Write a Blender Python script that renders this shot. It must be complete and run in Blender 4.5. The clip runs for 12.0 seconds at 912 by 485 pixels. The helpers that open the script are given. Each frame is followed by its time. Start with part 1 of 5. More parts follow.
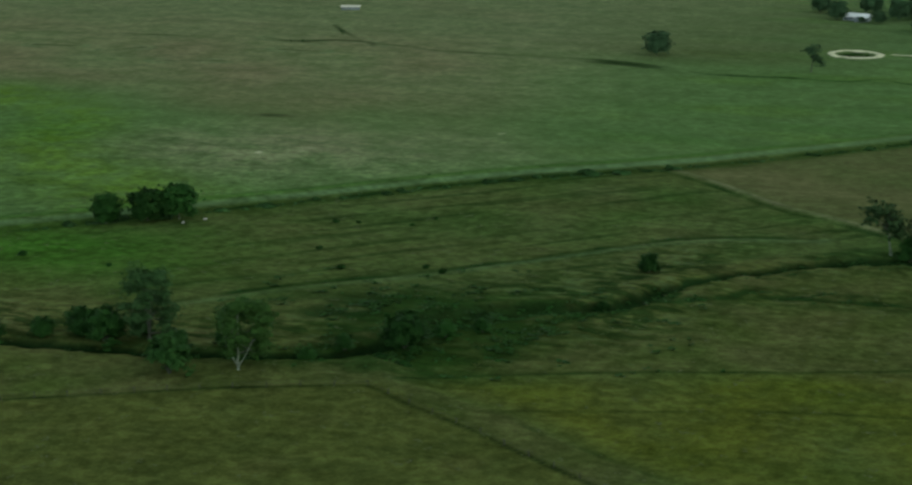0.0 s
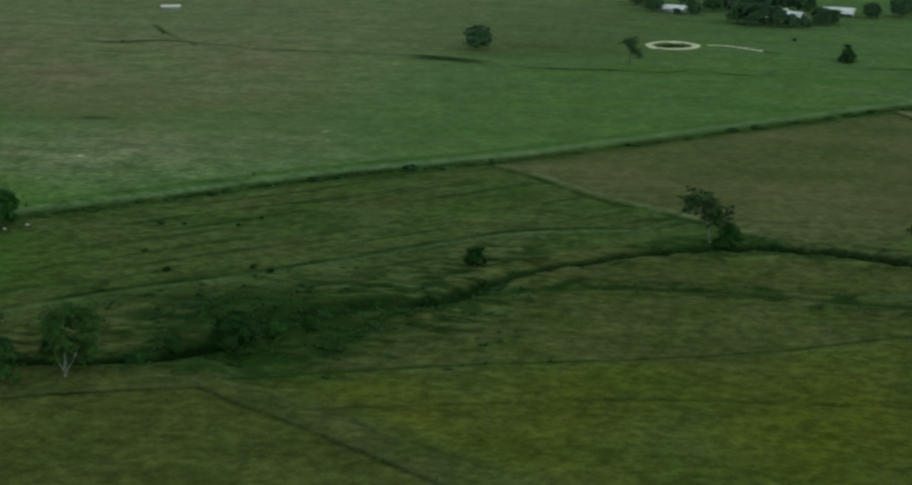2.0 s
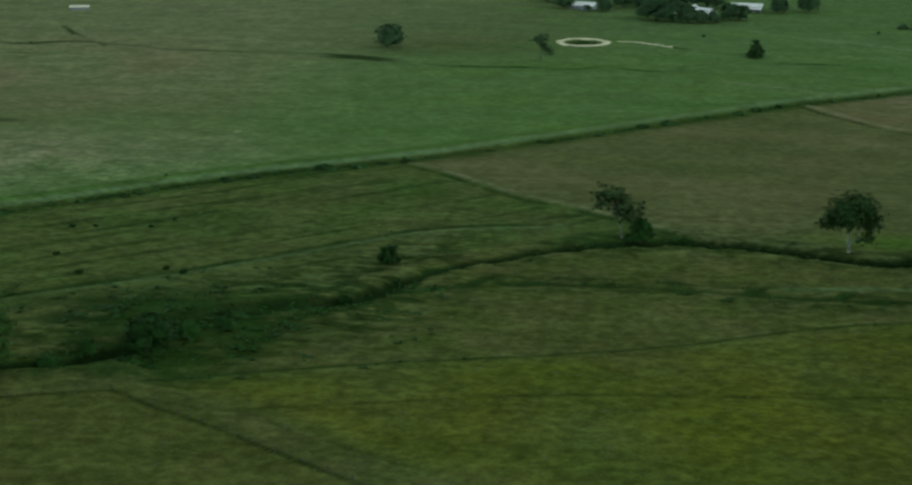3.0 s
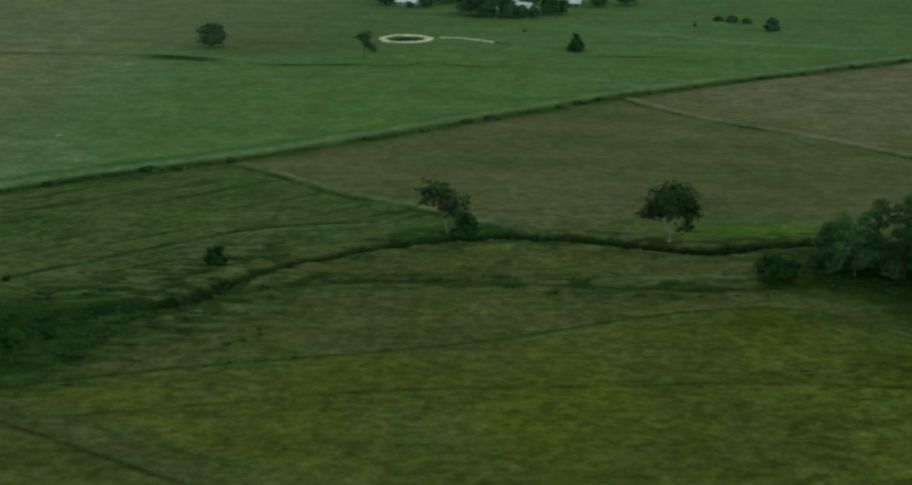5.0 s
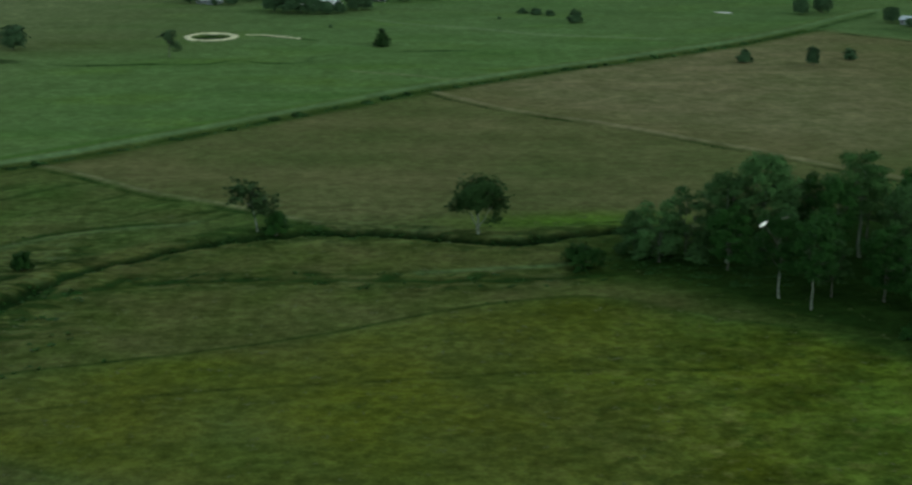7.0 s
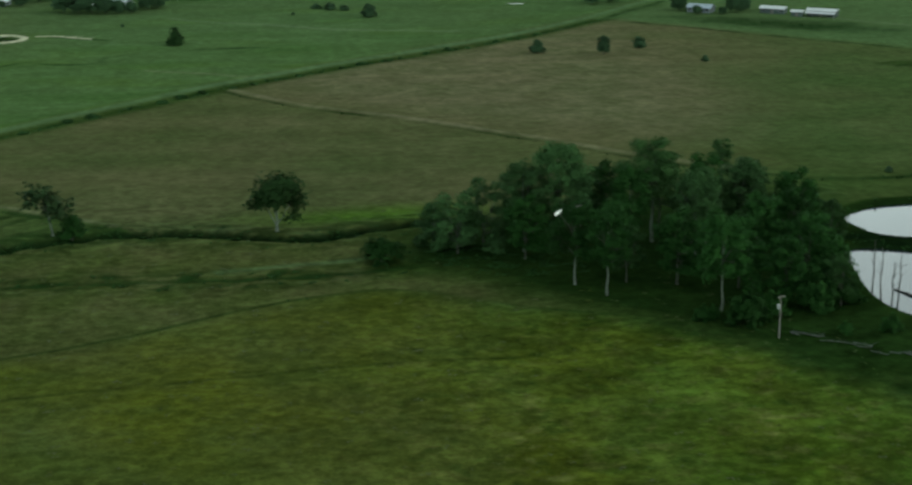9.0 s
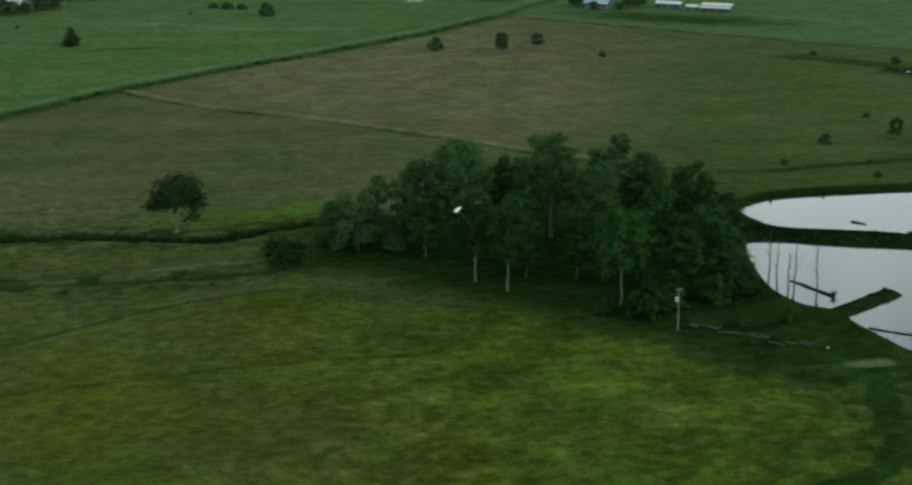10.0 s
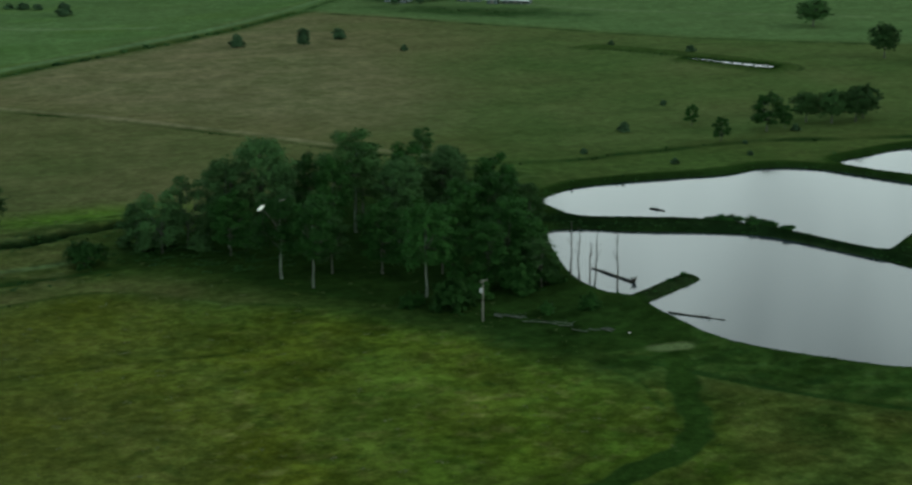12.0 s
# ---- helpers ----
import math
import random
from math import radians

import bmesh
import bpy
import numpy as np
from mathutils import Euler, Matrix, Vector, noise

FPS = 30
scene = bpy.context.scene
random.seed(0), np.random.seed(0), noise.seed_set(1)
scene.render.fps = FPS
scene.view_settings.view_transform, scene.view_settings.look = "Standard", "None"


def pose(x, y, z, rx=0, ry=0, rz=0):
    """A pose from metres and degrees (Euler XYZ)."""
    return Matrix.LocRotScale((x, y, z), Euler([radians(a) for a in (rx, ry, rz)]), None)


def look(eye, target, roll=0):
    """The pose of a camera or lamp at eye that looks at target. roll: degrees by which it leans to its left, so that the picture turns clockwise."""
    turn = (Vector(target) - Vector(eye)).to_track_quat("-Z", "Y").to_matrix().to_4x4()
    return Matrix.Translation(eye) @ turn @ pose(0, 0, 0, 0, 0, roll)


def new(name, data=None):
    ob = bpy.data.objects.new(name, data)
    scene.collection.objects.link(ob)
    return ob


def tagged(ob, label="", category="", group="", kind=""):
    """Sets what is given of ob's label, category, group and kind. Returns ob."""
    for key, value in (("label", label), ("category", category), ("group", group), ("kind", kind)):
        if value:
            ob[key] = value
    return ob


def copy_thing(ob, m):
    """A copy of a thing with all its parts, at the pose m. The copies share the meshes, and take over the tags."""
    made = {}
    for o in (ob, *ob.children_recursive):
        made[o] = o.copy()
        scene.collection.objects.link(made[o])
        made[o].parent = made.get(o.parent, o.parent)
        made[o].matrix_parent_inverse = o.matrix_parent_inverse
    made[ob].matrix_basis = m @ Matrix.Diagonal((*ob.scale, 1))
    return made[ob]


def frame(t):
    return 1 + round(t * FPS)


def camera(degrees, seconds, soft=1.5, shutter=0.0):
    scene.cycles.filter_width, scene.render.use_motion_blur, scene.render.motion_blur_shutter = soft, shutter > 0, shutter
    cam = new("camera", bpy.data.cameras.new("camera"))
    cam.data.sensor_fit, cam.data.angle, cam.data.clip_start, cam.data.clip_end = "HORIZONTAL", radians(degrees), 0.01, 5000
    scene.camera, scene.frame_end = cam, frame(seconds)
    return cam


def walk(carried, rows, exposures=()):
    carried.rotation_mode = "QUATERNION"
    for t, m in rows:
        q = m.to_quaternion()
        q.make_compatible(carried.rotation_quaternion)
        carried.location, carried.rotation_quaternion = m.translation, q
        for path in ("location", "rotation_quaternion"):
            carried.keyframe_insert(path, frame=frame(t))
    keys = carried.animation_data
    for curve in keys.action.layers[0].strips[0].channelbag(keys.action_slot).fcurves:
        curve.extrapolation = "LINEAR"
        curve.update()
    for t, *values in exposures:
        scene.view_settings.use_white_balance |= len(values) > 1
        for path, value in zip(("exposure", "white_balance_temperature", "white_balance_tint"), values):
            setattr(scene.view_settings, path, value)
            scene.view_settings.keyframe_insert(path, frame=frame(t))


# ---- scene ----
# ---------- camera ----------
cam = camera(27.53, 12.0, soft=2.5, shutter=0.5)
walk(cam, [
    (0, look((-3.30, 6.49, 117.23), (-112.93, 377.81, 16.71), 0.55)),
    (0.5, look((-3.03, 5.95, 117.46), (-103.47, 379.81, 16.78), 0.46)),
    (1, look((-2.75, 5.41, 117.69), (-93.86, 381.61, 16.83), 0.41)),
    (1.5, look((-2.48, 4.87, 117.92), (-85.25, 382.94, 16.88), 0.38)),
    (2, look((-2.20, 4.33, 118.15), (-76.10, 384.19, 16.94), 0.34)),
    (2.5, look((-1.93, 3.78, 118.38), (-66.91, 385.23, 17.01), 0.34)),
    (3, look((-1.65, 3.24, 118.61), (-57.54, 386.06, 16.98), 0.29)),
    (5, look((-0.55, 1.08, 119.54), (-20.14, 387.26, 17.17), 0.16)),
    (5.5, look((-0.28, 0.54, 119.77), (-10.59, 387.01, 17.13), 0.11)),
    (6, look((0.00, 0.00, 120.00), (-0.42, 386.53, 17.09), 0.07)),
    (6.5, look((0.28, -0.54, 120.23), (9.41, 385.80, 17.00), -0.00)),
    (7, look((0.55, -1.08, 120.46), (20.73, 384.76, 16.92), -0.00)),
    (9, look((1.65, -3.24, 121.39), (63.44, 377.74, 16.34), -0.33)),
    (9.5, look((1.93, -3.78, 121.62), (73.52, 375.37, 16.19), -0.36)),
    (10, look((2.20, -4.33, 121.85), (84.30, 372.58, 16.00), -0.42)),
    (10.5, look((2.48, -4.87, 122.08), (94.97, 369.50, 15.81), -0.45)),
    (11, look((2.75, -5.41, 122.31), (105.23, 366.23, 15.61), -0.49)),
    (11.5, look((3.03, -5.95, 122.54), (114.49, 362.98, 15.45), -0.51)),
    (12, look((3.30, -6.49, 122.77), (124.21, 359.32, 15.25), -0.56)),
], exposures=[(0.0, -0.04, 6200, -8), (12.0, -0.03, 6200, -8)])

# ---------- world and sun: heavy evening overcast ----------
world = bpy.data.worlds.new("overcast")
scene.world = world
world.use_nodes = True
wn, wl = world.node_tree.nodes, world.node_tree.links
wn.clear()
sky = wn.new("ShaderNodeTexSky")
sky.sky_type = "NISHITA"
sky.sun_disc = False
sky.sun_elevation, sky.sun_rotation = radians(22), radians(115)
sky.air_density, sky.dust_density, sky.ozone_density = 1.0, 3.0, 1.0
cloud = wn.new("ShaderNodeMix")
cloud.data_type = "RGBA"
cloud.inputs["Factor"].default_value = 0.75
wco = wn.new("ShaderNodeTexCoord")
wsep = wn.new("ShaderNodeSeparateXYZ")
wl.new(wco.outputs["Generated"], wsep.inputs["Vector"])
wramp = wn.new("ShaderNodeMapRange")
wramp.interpolation_type = "SMOOTHSTEP"
wramp.inputs["From Min"].default_value, wramp.inputs["From Max"].default_value = 0.05, 0.75
wl.new(wsep.outputs["Z"], wramp.inputs["Value"])
veil = wn.new("ShaderNodeMix")
veil.data_type = "RGBA"
veil.inputs["A"].default_value, veil.inputs["B"].default_value = (20.4, 21.2, 21.5, 1), (4.9, 5.2, 5.3, 1)
wl.new(wramp.outputs["Result"], veil.inputs["Factor"])
cloud_noise = wn.new("ShaderNodeTexNoise")
cloud_noise.inputs["Scale"].default_value, cloud_noise.inputs["Detail"].default_value = 13.0, 4.0
cloud_map = wn.new("ShaderNodeMapping")
cloud_map.inputs["Scale"].default_value = (1.0, 1.0, 0.35)
wl.new(wco.outputs["Generated"], cloud_map.inputs["Vector"])
wl.new(cloud_map.outputs["Vector"], cloud_noise.inputs["Vector"])
cloud_amp = wn.new("ShaderNodeMapRange")
cloud_amp.inputs["From Min"].default_value, cloud_amp.inputs["From Max"].default_value = 0.3, 0.7
cloud_amp.inputs["To Min"].default_value, cloud_amp.inputs["To Max"].default_value = 0.72, 1.30
wl.new(cloud_noise.outputs["Fac"], cloud_amp.inputs["Value"])
broken = wn.new("ShaderNodeVectorMath")
broken.operation = "SCALE"
wl.new(veil.outputs["Result"], broken.inputs[0])
wl.new(cloud_amp.outputs["Result"], broken.inputs["Scale"])
wl.new(broken.outputs["Vector"], cloud.inputs["B"])
wl.new(sky.outputs["Color"], cloud.inputs["A"])
wbg = wn.new("ShaderNodeBackground")
wbg.inputs["Strength"].default_value = 0.12
wl.new(cloud.outputs["Result"], wbg.inputs["Color"])
wout = wn.new("ShaderNodeOutputWorld")
wl.new(wbg.outputs["Background"], wout.inputs["Surface"])

sun_data = bpy.data.lights.new("sun", "SUN")
sun_data.energy, sun_data.angle, sun_data.color = 0.5, radians(25), (1.0, 0.95, 0.86)
sun = new("sun", sun_data)
sun.matrix_world = look((0, 0, 300), (-0.906 * 150, 0.423 * 150, 300 - 150 * math.tan(radians(35))))


# ---------- material helpers ----------
def nodes_of(name, rough=0.9, spec=0.2):
    mat = bpy.data.materials.new(name)
    mat.use_nodes = True
    bsdf = mat.node_tree.nodes["Principled BSDF"]
    bsdf.inputs["Roughness"].default_value = rough
    bsdf.inputs["Specular IOR Level"].default_value = spec
    return mat, mat.node_tree.nodes, mat.node_tree.links, bsdf


def noise_tex(nt, ln, scale, detail=4.0, rough=0.6, stretch=(1, 1, 1), shift=0.0):
    co = nt.new("ShaderNodeTexCoord")
    mp = nt.new("ShaderNodeMapping")
    mp.inputs["Scale"].default_value = stretch
    mp.inputs["Location"].default_value = (shift, shift * 0.7, 0)
    tx = nt.new("ShaderNodeTexNoise")
    tx.inputs["Scale"].default_value = scale
    tx.inputs["Detail"].default_value = detail
    tx.inputs["Roughness"].default_value = rough
    ln.new(co.outputs["Object"], mp.inputs["Vector"])
    ln.new(mp.outputs["Vector"], tx.inputs["Vector"])
    return tx.outputs["Fac"]


def ramp(nt, ln, fac, lo, hi, a=0.0, b=1.0):
    mr = nt.new("ShaderNodeMapRange")
    mr.interpolation_type = "SMOOTHSTEP"
    for key, v in (("From Min", lo), ("From Max", hi), ("To Min", a), ("To Max", b)):
        mr.inputs[key].default_value = v
    ln.new(fac, mr.inputs["Value"])
    return mr.outputs["Result"]


def maths(nt, ln, op, a, b):
    m = nt.new("ShaderNodeMath")
    m.operation = op
    for i, v in enumerate((a, b)):
        if isinstance(v, (int, float)):
            m.inputs[i].default_value = v
        else:
            ln.new(v, m.inputs[i])
    return m.outputs["Value"]


def mixed(nt, ln, fac, a, b):
    mx = nt.new("ShaderNodeMix")
    mx.data_type = "RGBA"
    for key, v in (("Factor", fac), ("A", a), ("B", b)):
        if isinstance(v, tuple):
            mx.inputs[key].default_value = (*v, 1)
        elif isinstance(v, (int, float)):
            mx.inputs[key].default_value = v
        else:
            ln.new(v, mx.inputs[key])
    return mx.outputs["Result"]


def scaled(nt, ln, col, val):
    mx = nt.new("ShaderNodeVectorMath")
    mx.operation = "SCALE"
    ln.new(col, mx.inputs[0])
    ln.new(val, mx.inputs["Scale"])
    return mx.outputs["Vector"]


def bumped(nt, ln, bsdf, fac, strength, dist):
    bp = nt.new("ShaderNodeBump")
    bp.inputs["Strength"].default_value = strength
    bp.inputs["Distance"].default_value = dist
    ln.new(fac, bp.inputs["Height"])
    ln.new(bp.outputs["Normal"], bsdf.inputs["Normal"])


def plain(name, col, rough=0.8, scale=3.0, vary=0.3, spec=0.3, metal=0.0, bump=0.3):
    """A weathered single-colour surface with grain and large stains."""
    mat, nt, ln, bsdf = nodes_of(name, rough, spec)
    bsdf.inputs["Metallic"].default_value = metal
    v = maths(nt, ln, "MULTIPLY", ramp(nt, ln, noise_tex(nt, ln, scale), 0.3, 0.7, 1 - vary, 1 + vary),
              ramp(nt, ln, noise_tex(nt, ln, scale * 0.15), 0.3, 0.7, 1 - vary * 0.7, 1 + vary * 0.7))
    rgb = nt.new("ShaderNodeRGB")
    rgb.outputs[0].default_value = (*col, 1)
    ln.new(scaled(nt, ln, rgb.outputs[0], v), bsdf.inputs["Base Color"])
    bumped(nt, ln, bsdf, noise_tex(nt, ln, scale * 4), bump, 0.02)
    return mat


def foliage(name, dark, light, rough=0.7, vary=0.3):
    """Leaves: every leaf its own shade, clumps lighter and darker, a little light passing through."""
    mat, nt, ln, bsdf = nodes_of(name, rough, 0.05)
    geo = nt.new("ShaderNodeNewGeometry")
    clump = ramp(nt, ln, noise_tex(nt, ln, 0.45, 2.0), 0.35, 0.65)
    fac = maths(nt, ln, "ADD", maths(nt, ln, "MULTIPLY", geo.outputs["Random Per Island"], 0.25), maths(nt, ln, "MULTIPLY", clump, 0.6))
    col = mixed(nt, ln, fac, dark, light)
    info = nt.new("ShaderNodeObjectInfo")
    col = scaled(nt, ln, col, ramp(nt, ln, info.outputs["Random"], 0.0, 1.0, 1 - vary, 1 + vary))
    ln.new(col, bsdf.inputs["Base Color"])
    trans = nt.new("ShaderNodeBsdfTranslucent")
    ln.new(col, trans.inputs["Color"])
    mix = nt.new("ShaderNodeMixShader")
    mix.inputs["Fac"].default_value = 0.25
    ln.new(bsdf.outputs["BSDF"], mix.inputs[1])
    ln.new(trans.outputs["BSDF"], mix.inputs[2])
    ln.new(mix.outputs["Shader"], nt["Material Output"].inputs["Surface"])
    return mat


# ---------- ground material ----------
def ground_material():
    mat, nt, ln, bsdf = nodes_of("pasture", 1.0, 0.0)

    def layer(name):
        at = nt.new("ShaderNodeAttribute")
        at.attribute_name = name
        return at.outputs["Fac"]

    broad = noise_tex(nt, ln, 0.018, 3.0)
    blotch = noise_tex(nt, ln, 0.09, 5.0, 0.65, shift=40)
    tuft = noise_tex(nt, ln, 0.42, 5.0, 0.7, shift=90)
    fine = noise_tex(nt, ln, 1.9, 4.0, 0.7)
    patch = noise_tex(nt, ln, 0.26, 3.0, 0.55, shift=17)
    turned = nt.new("ShaderNodeMapping")
    turned.inputs["Rotation"].default_value = (0, 0, radians(-43))
    drawn = nt.new("ShaderNodeMapping")
    drawn.inputs["Scale"].default_value = (0.014, 0.20, 1)
    tco = nt.new("ShaderNodeTexCoord")
    ln.new(tco.outputs["Object"], turned.inputs["Vector"])
    drain = nt.new("ShaderNodeTexNoise")
    drain.inputs["Scale"].default_value = 1.0
    drain.inputs["Detail"].default_value = 3.0
    ln.new(turned.outputs["Vector"], drawn.inputs["Vector"])
    ln.new(drawn.outputs["Vector"], drain.inputs["Vector"])
    edge = maths(nt, ln, "MULTIPLY", maths(nt, ln, "SUBTRACT", blotch, 0.5), 0.9)

    def mask(name, lo=0.3, hi=0.7):
        fac = layer(name)
        ragged = maths(nt, ln, "MULTIPLY", edge, maths(nt, ln, "MULTIPLY", maths(nt, ln, "MULTIPLY", fac, maths(nt, ln, "SUBTRACT", 1.0, fac)), 4.0))
        return ramp(nt, ln, maths(nt, ln, "ADD", fac, ragged), lo, hi)

    col = mixed(nt, ln, ramp(nt, ln, broad, 0.35, 0.65), GRASS_A, GRASS_B)
    col = mixed(nt, ln, maths(nt, ln, "MULTIPLY", layer("lush"), ramp(nt, ln, blotch, 0.3, 0.6, 0.82, 1.0)), col, LUSH_HAZED)
    dry_fac = maths(nt, ln, "MULTIPLY", layer("dry"), ramp(nt, ln, blotch, 0.34, 0.62, 0.78, 1.0))
    col = mixed(nt, ln, dry_fac, col, DRY)
    yel = maths(nt, ln, "MULTIPLY", layer("yellow"), ramp(nt, ln, blotch, 0.3, 0.62, 0.72, 1.0))
    col = mixed(nt, ln, yel, col, YELLOW)
    deep = maths(nt, ln, "MULTIPLY", layer("mottled"), ramp(nt, ln, noise_tex(nt, ln, 0.15, 5.0, 0.6, shift=33), 0.54, 0.64, 0.0, 0.42))
    col = mixed(nt, ln, deep, col, WET_SHADE)
    fresh = maths(nt, ln, "MULTIPLY", layer("fresh"), ramp(nt, ln, noise_tex(nt, ln, 0.11, 5.0, 0.6, shift=51), 0.36, 0.60, 0.35, 1.0))
    col = mixed(nt, ln, fresh, col, FRESH)
    straw = maths(nt, ln, "MULTIPLY", maths(nt, ln, "MULTIPLY", layer("mottled"), ramp(nt, ln, broad, 0.42, 0.6, 0.35, 1.0)), ramp(nt, ln, noise_tex(nt, ln, 0.17, 4.0, 0.6, shift=29), 0.53, 0.62, 0.0, 0.85))
    col = mixed(nt, ln, straw, col, STRAW)
    col = mixed(nt, ln, maths(nt, ln, "MULTIPLY", layer("tan"), ramp(nt, ln, blotch, 0.3, 0.65, 0.35, 1.0)), col, TAN)
    furrow = maths(nt, ln, "MULTIPLY", layer("furrow"), ramp(nt, ln, drain.outputs["Fac"], 0.5, 0.68, 0.0, 0.6))
    col = mixed(nt, ln, furrow, col, RANK)
    col = mixed(nt, ln, maths(nt, ln, "MULTIPLY", layer("vivid"), ramp(nt, ln, blotch, 0.3, 0.6, 0.6, 1.0)), col, VIVID)
    col = mixed(nt, ln, layer("pale"), col, PALE)
    clump = noise_tex(nt, ln, 0.24, 4.0, 0.6, stretch=(0.45, 1, 1), shift=61)
    col = mixed(nt, ln, maths(nt, ln, "MULTIPLY", layer("rough"), ramp(nt, ln, clump, 0.45, 0.56, 0.0, 0.85)), col, RANK)
    col = mixed(nt, ln, maths(nt, ln, "MULTIPLY", layer("rough"), ramp(nt, ln, clump, 0.46, 0.36, 0.0, 0.3)), col, PALE)
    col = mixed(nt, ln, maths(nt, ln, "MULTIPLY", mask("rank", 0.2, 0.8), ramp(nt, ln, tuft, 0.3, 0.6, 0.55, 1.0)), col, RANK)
    # these two layers hold dark growth and also painted shade
    col = mixed(nt, ln, layer("wet_shade"), col, WET_SHADE)
    col = mixed(nt, ln, layer("growth_shade"), col, GROWTH_SHADE)
    col = mixed(nt, ln, mask("bare"), col, BARE)
    col = mixed(nt, ln, mask("mud"), col, MUD)
    v = maths(nt, ln, "MULTIPLY", ramp(nt, ln, tuft, 0.30, 0.70, 0.76, 1.24), ramp(nt, ln, fine, 0.28, 0.72, 0.82, 1.18))
    v = maths(nt, ln, "MULTIPLY", v, ramp(nt, ln, patch, 0.3, 0.7, 0.80, 1.20))
    v = maths(nt, ln, "MULTIPLY", v, ramp(nt, ln, blotch, 0.3, 0.7, 0.86, 1.14))
    v = maths(nt, ln, "MULTIPLY", v, ramp(nt, ln, noise_tex(nt, ln, 0.06, 5.0, 0.6, stretch=(0.4, 1.0, 1), shift=77), 0.3, 0.7, 0.86, 1.14))
    mottle = maths(nt, ln, "MULTIPLY", ramp(nt, ln, noise_tex(nt, ln, 0.21, 3.0, 0.55, shift=13), 0.41, 0.59, 0.82, 1.14), ramp(nt, ln, noise_tex(nt, ln, 0.055, 3.0, 0.5, shift=71), 0.40, 0.60, 0.82, 1.18))
    v = maths(nt, ln, "MULTIPLY", v, maths(nt, ln, "ADD", 1.0, maths(nt, ln, "MULTIPLY", maths(nt, ln, "SUBTRACT", mottle, 1.0), layer("mottled"))))
    v = maths(nt, ln, "ADD", 1.0, maths(nt, ln, "MULTIPLY", maths(nt, ln, "SUBTRACT", v, 1.0), ramp(nt, ln, layer("grazed"), 0.0, 1.0, 1.0, 0.6)))
    ln.new(scaled(nt, ln, col, v), bsdf.inputs["Base Color"])
    hgt = maths(nt, ln, "ADD", tuft, maths(nt, ln, "MULTIPLY", fine, 0.4))
    bumped(nt, ln, bsdf, hgt, 0.35, 0.35)
    return mat


GRASS_A, GRASS_B = (0.036, 0.065, 0.016), (0.044, 0.065, 0.018)
# the lush and dry colours are lightened and greyed for distance haze
LUSH_HAZED, DRY, YELLOW = (0.068, 0.117, 0.041), (0.096, 0.088, 0.045), (0.053, 0.063, 0.005)
# RANK is kept very dark, partly for tree shade beside the wood
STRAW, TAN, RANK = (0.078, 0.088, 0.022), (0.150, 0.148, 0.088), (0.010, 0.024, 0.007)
BARE, MUD, PALE = (0.36, 0.36, 0.25), (0.012, 0.022, 0.008), (0.082, 0.132, 0.060)
FRESH = (0.070, 0.124, 0.012)
# the first two also stand in for shade: wood floor, creek cut, far hillside
WET_SHADE, GROWTH_SHADE, VIVID = (0.016, 0.034, 0.007), (0.005, 0.012, 0.004), (0.034, 0.086, 0.012)
MAT_GROUND = ground_material()


def water_material():
    mat, nt, ln, bsdf = nodes_of("still_water", 0.07, 0.5)
    bsdf.inputs["IOR"].default_value = 1.33
    bsdf.inputs["Base Color"].default_value = (0.014, 0.021, 0.026, 1)
    bumped(nt, ln, bsdf, noise_tex(nt, ln, 0.6, 3.0, stretch=(1, 2.5, 1)), 0.16, 0.05)
    return mat


MAT_WATER = water_material()
MAT_GUM = foliage("gum_leaves", (0.022, 0.053, 0.014), (0.041, 0.089, 0.026), vary=0.25)
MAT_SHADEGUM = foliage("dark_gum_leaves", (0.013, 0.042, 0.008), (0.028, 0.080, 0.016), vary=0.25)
MAT_GREYGUM = foliage("grey_gum_leaves", (0.028, 0.066, 0.019), (0.052, 0.108, 0.036), vary=0.2)
MAT_DULLGUM = foliage("dull_gum_leaves", (0.025, 0.054, 0.018), (0.044, 0.084, 0.031))
MAT_OLIVE = foliage("olive_gum_leaves", (0.019, 0.046, 0.009), (0.036, 0.076, 0.017))
MAT_HEDGE = foliage("hedge_leaves", (0.024, 0.062, 0.017), (0.048, 0.104, 0.032))
MAT_DARK = foliage("dense_dark_leaves", (0.013, 0.042, 0.008), (0.029, 0.078, 0.016))
# leaves of far trees, paler and greyer to stand in for distance haze
MAT_HAZEDLEAF = foliage("haze_lightened_leaves", (0.036, 0.074, 0.034), (0.060, 0.110, 0.052), vary=0.12)
MAT_BUSH = foliage("bush_leaves", (0.017, 0.050, 0.011), (0.038, 0.090, 0.021))
MAT_SEDGE = foliage("sedge_blades", (0.018, 0.050, 0.011), (0.036, 0.078, 0.019))
MAT_TUFT = foliage("grass_tufts", (0.046, 0.060, 0.008), (0.070, 0.082, 0.016))
MAT_TUFTDRY = foliage("dry_grass_tufts", (0.040, 0.054, 0.018), (0.066, 0.074, 0.030))
MAT_WHITEBARK = plain("pale_gum_bark", (0.104, 0.128, 0.098), 0.8, 1.2, 0.4)
MAT_BARK = plain("grey_brown_bark", (0.055, 0.062, 0.045), 0.9, 1.5, 0.4)
MAT_DEADWOOD = plain("weathered_dead_wood", (0.030, 0.030, 0.024), 0.9, 1.5, 0.4)
